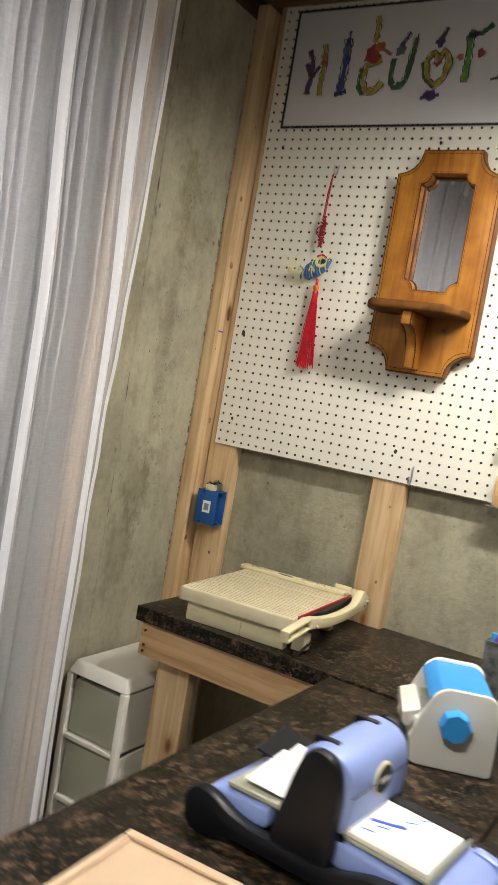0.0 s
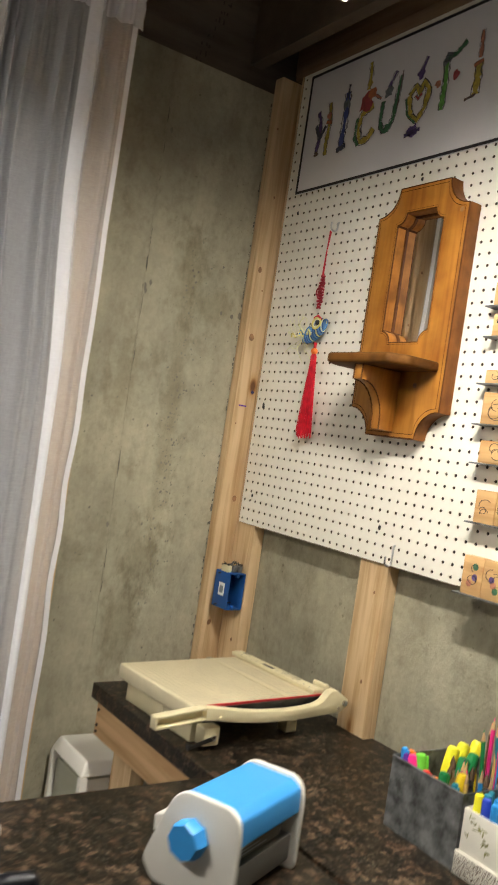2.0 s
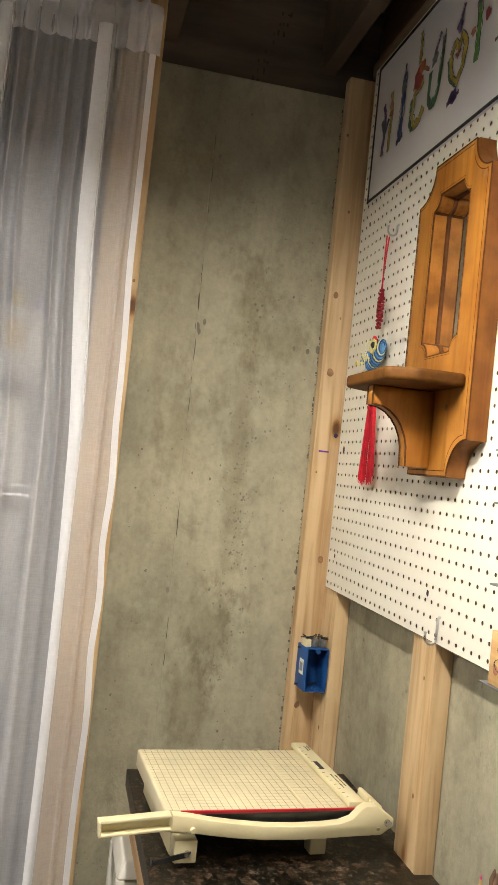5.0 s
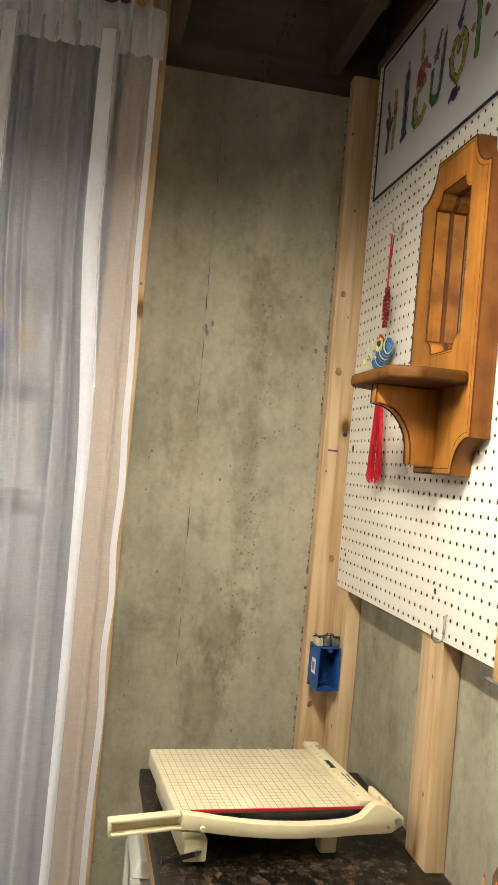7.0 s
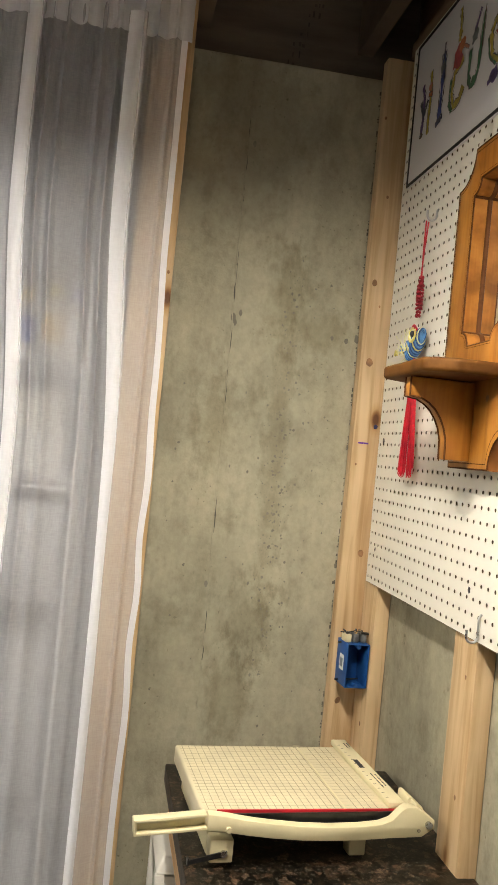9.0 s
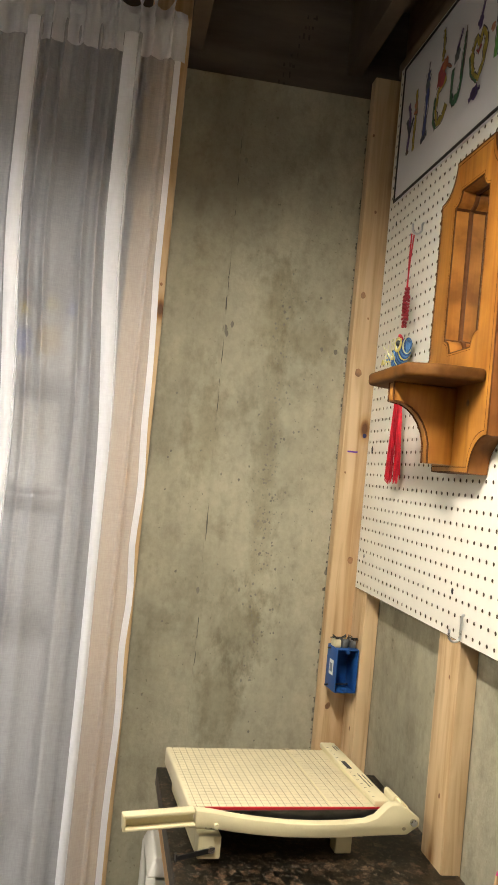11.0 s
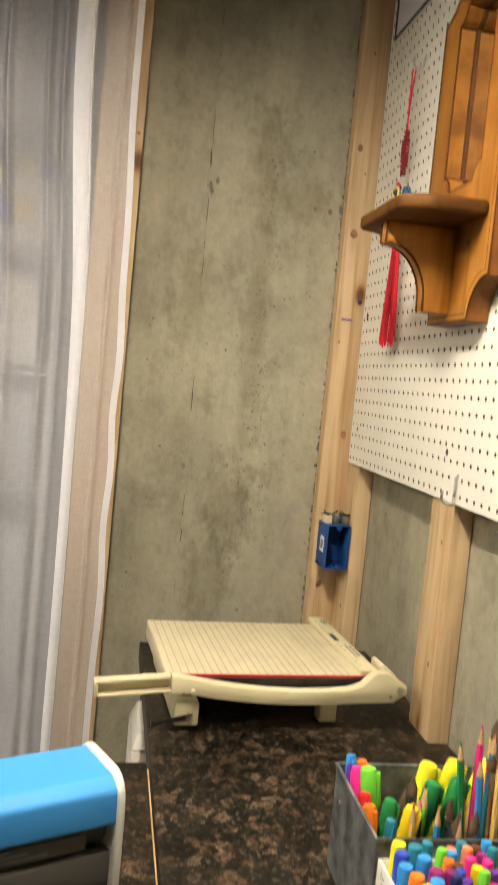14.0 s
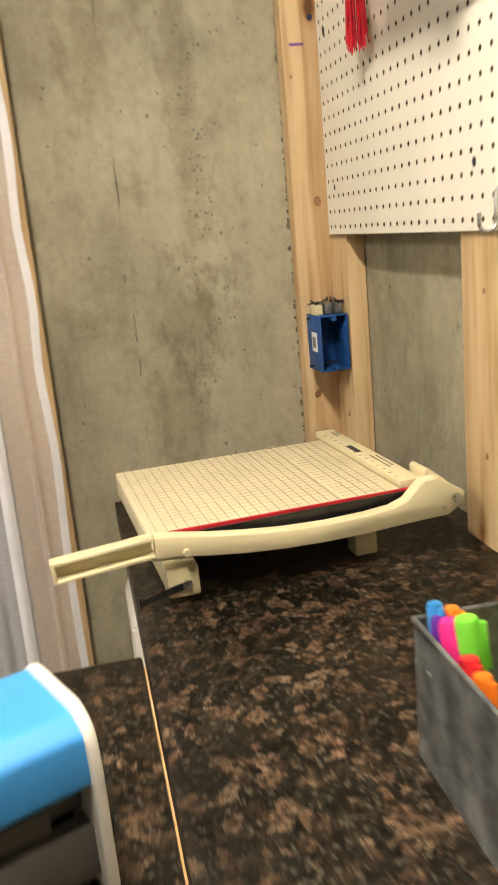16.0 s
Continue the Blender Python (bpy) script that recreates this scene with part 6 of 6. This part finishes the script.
def bottle(x, y, z, r, h, body, cap, band, label):
    root = empty("bottle", (x, y, z))
    part("body", tube_bm([(0, 0, 0), (0, 0, 0.006), (0, 0, h * 0.72), (0, 0, h * 0.8), (0, 0, h * 0.84)], [r * 0.9, r, r, r * 0.7, r * 0.45], 20), body, root)
    part("cap", tube_bm([(0, 0, h * 0.842), (0, 0, h)], [r * 0.62, r * 0.58], 16), cap, root)
    part("label", tube_bm([(0, 0, h * 0.25), (0, 0, h * 0.62)], r * 1.015, 20), band, root)
    tagged(root, label, "bottle", "bottles on the rack")


bottle(-1.50, 1.68, 1.7425, 0.034, 0.215, PAPER, INK["yellow"], INK["sand"], "white bottle with yellow cap and label")
bottle(-1.54, 1.60, 1.7425, 0.034, 0.20, PAPER, INK["yellow"], INK["blue"], "white bottle with blue label")
bottle(-1.47, 1.737, 1.7425, 0.024, 0.20, WHITEPL, INK["blue"], PAPER, "slim white bottle with blue cap")
for x, y, z, w, d, h, mm, lab in ((-1.55, 1.54, 1.4345, 0.2, 0.2, 0.125, PAPER, "plain white cardboard box"), (-1.55, 1.56, 1.5605, 0.19, 0.17, 0.10, BOXW, "beige cardboard box stacked on another"),
                                  (-1.57, 1.52, 1.1345, 0.22, 0.23, 0.22, CLEARBIN, "grey frosted plastic bin with lid"), (-1.57, 1.50, 0.5645, 0.24, 0.25, 0.42, CLEARBIN, "large grey frosted plastic bin"),
                                  (-1.57, 1.5, 0.1245, 0.24, 0.25, 0.34, CLEARBIN, "large grey frosted plastic bin"), (-1.56, 1.15, 1.4345, 0.2, 0.16, 0.2, BOXW, "beige cardboard storage box"),
                                  (-1.57, 1.09, 1.7425, 0.2, 0.2, 0.17, CLEARBIN, "grey frosted plastic bin with lid"), (-1.57, 1.1, 0.5645, 0.24, 0.14, 0.42, PAPER, "tall white storage box"), (-1.56, 1.5, 2.0495, 0.2, 0.22, 0.13, CLEARBIN, "grey frosted plastic bin with lid")):
    root = empty("storage_box", (x, y, z))
    part("body", box_bm(-w / 2, w / 2, -d, d, 0, h * 0.86, 0.006), mm, root)
    part("lid", box_bm(-w / 2 - 0.004, w / 2 + 0.004, -d - 0.004, d + 0.004, h * 0.862, h, 0.004), mm, root)
    tagged(root, lab, "storage box", "boxes on the rack")

# ---- shop light ----
lamp = empty("shop_light", (LX, LY, LZ))
hood = bmesh.new()
for s in (-1, 1):
    pts = [(-0.31, s * 0.042, 0.0), (0.31, s * 0.042, 0.0), (0.31, s * 0.032, 0.05), (-0.31, s * 0.032, 0.05)]
    o = Vector((0, s * 0.0015, 0))
    quad_a = [hood.verts.new(p) for p in pts]
    quad_b = [hood.verts.new(Vector(p) + o) for p in pts]
    hood.faces.new(quad_a)
    hood.faces.new(quad_b[::-1])
    for i in range(4):
        hood.faces.new((quad_a[i], quad_a[(i + 1) % 4], quad_b[(i + 1) % 4], quad_b[i]))
part("reflector", hood, LAMPW, lamp, "white enamelled reflector", smooth=False)
for s in (-0.3125, 0.3105):
    part("end_cap", prism([(-0.0435, 0), (0.0435, 0), (0.034, 0.052), (-0.034, 0.052)], 0.002, 0, 1, at(s, 0, 0) @ YZ), LAMPW, lamp)
part("spine", box_bm(-0.31, 0.31, -0.0315, 0.0315, 0.0505, 0.075, 0.003), LAMPW, lamp)
for s in (-0.25, 0.25):
    part("hanger", tube_bm([(s, 0, 0.075), (s, 0, CEIL - LZ)], 0.0015, 6), STEEL, lamp, "thin steel hanger")
for s in (-0.016, 0.016):
    part("tube_light", tube_bm([(-0.30, s, 0.0085), (0.30, s, 0.0085)], 0.013, 12), GLOW, lamp, "glowing white tube")
tagged(lamp, "white hanging shop light with two glowing tubes", "lamp", "hanging shop lights")
second = copy_thing(lamp, pose(0.0, 0.20, 2.37))
for ch in second.children:
    if ch.name.startswith("hanger"):
        ch.scale.z = (CEIL - 2.37) / (CEIL - LZ)      # hung closer to the joists
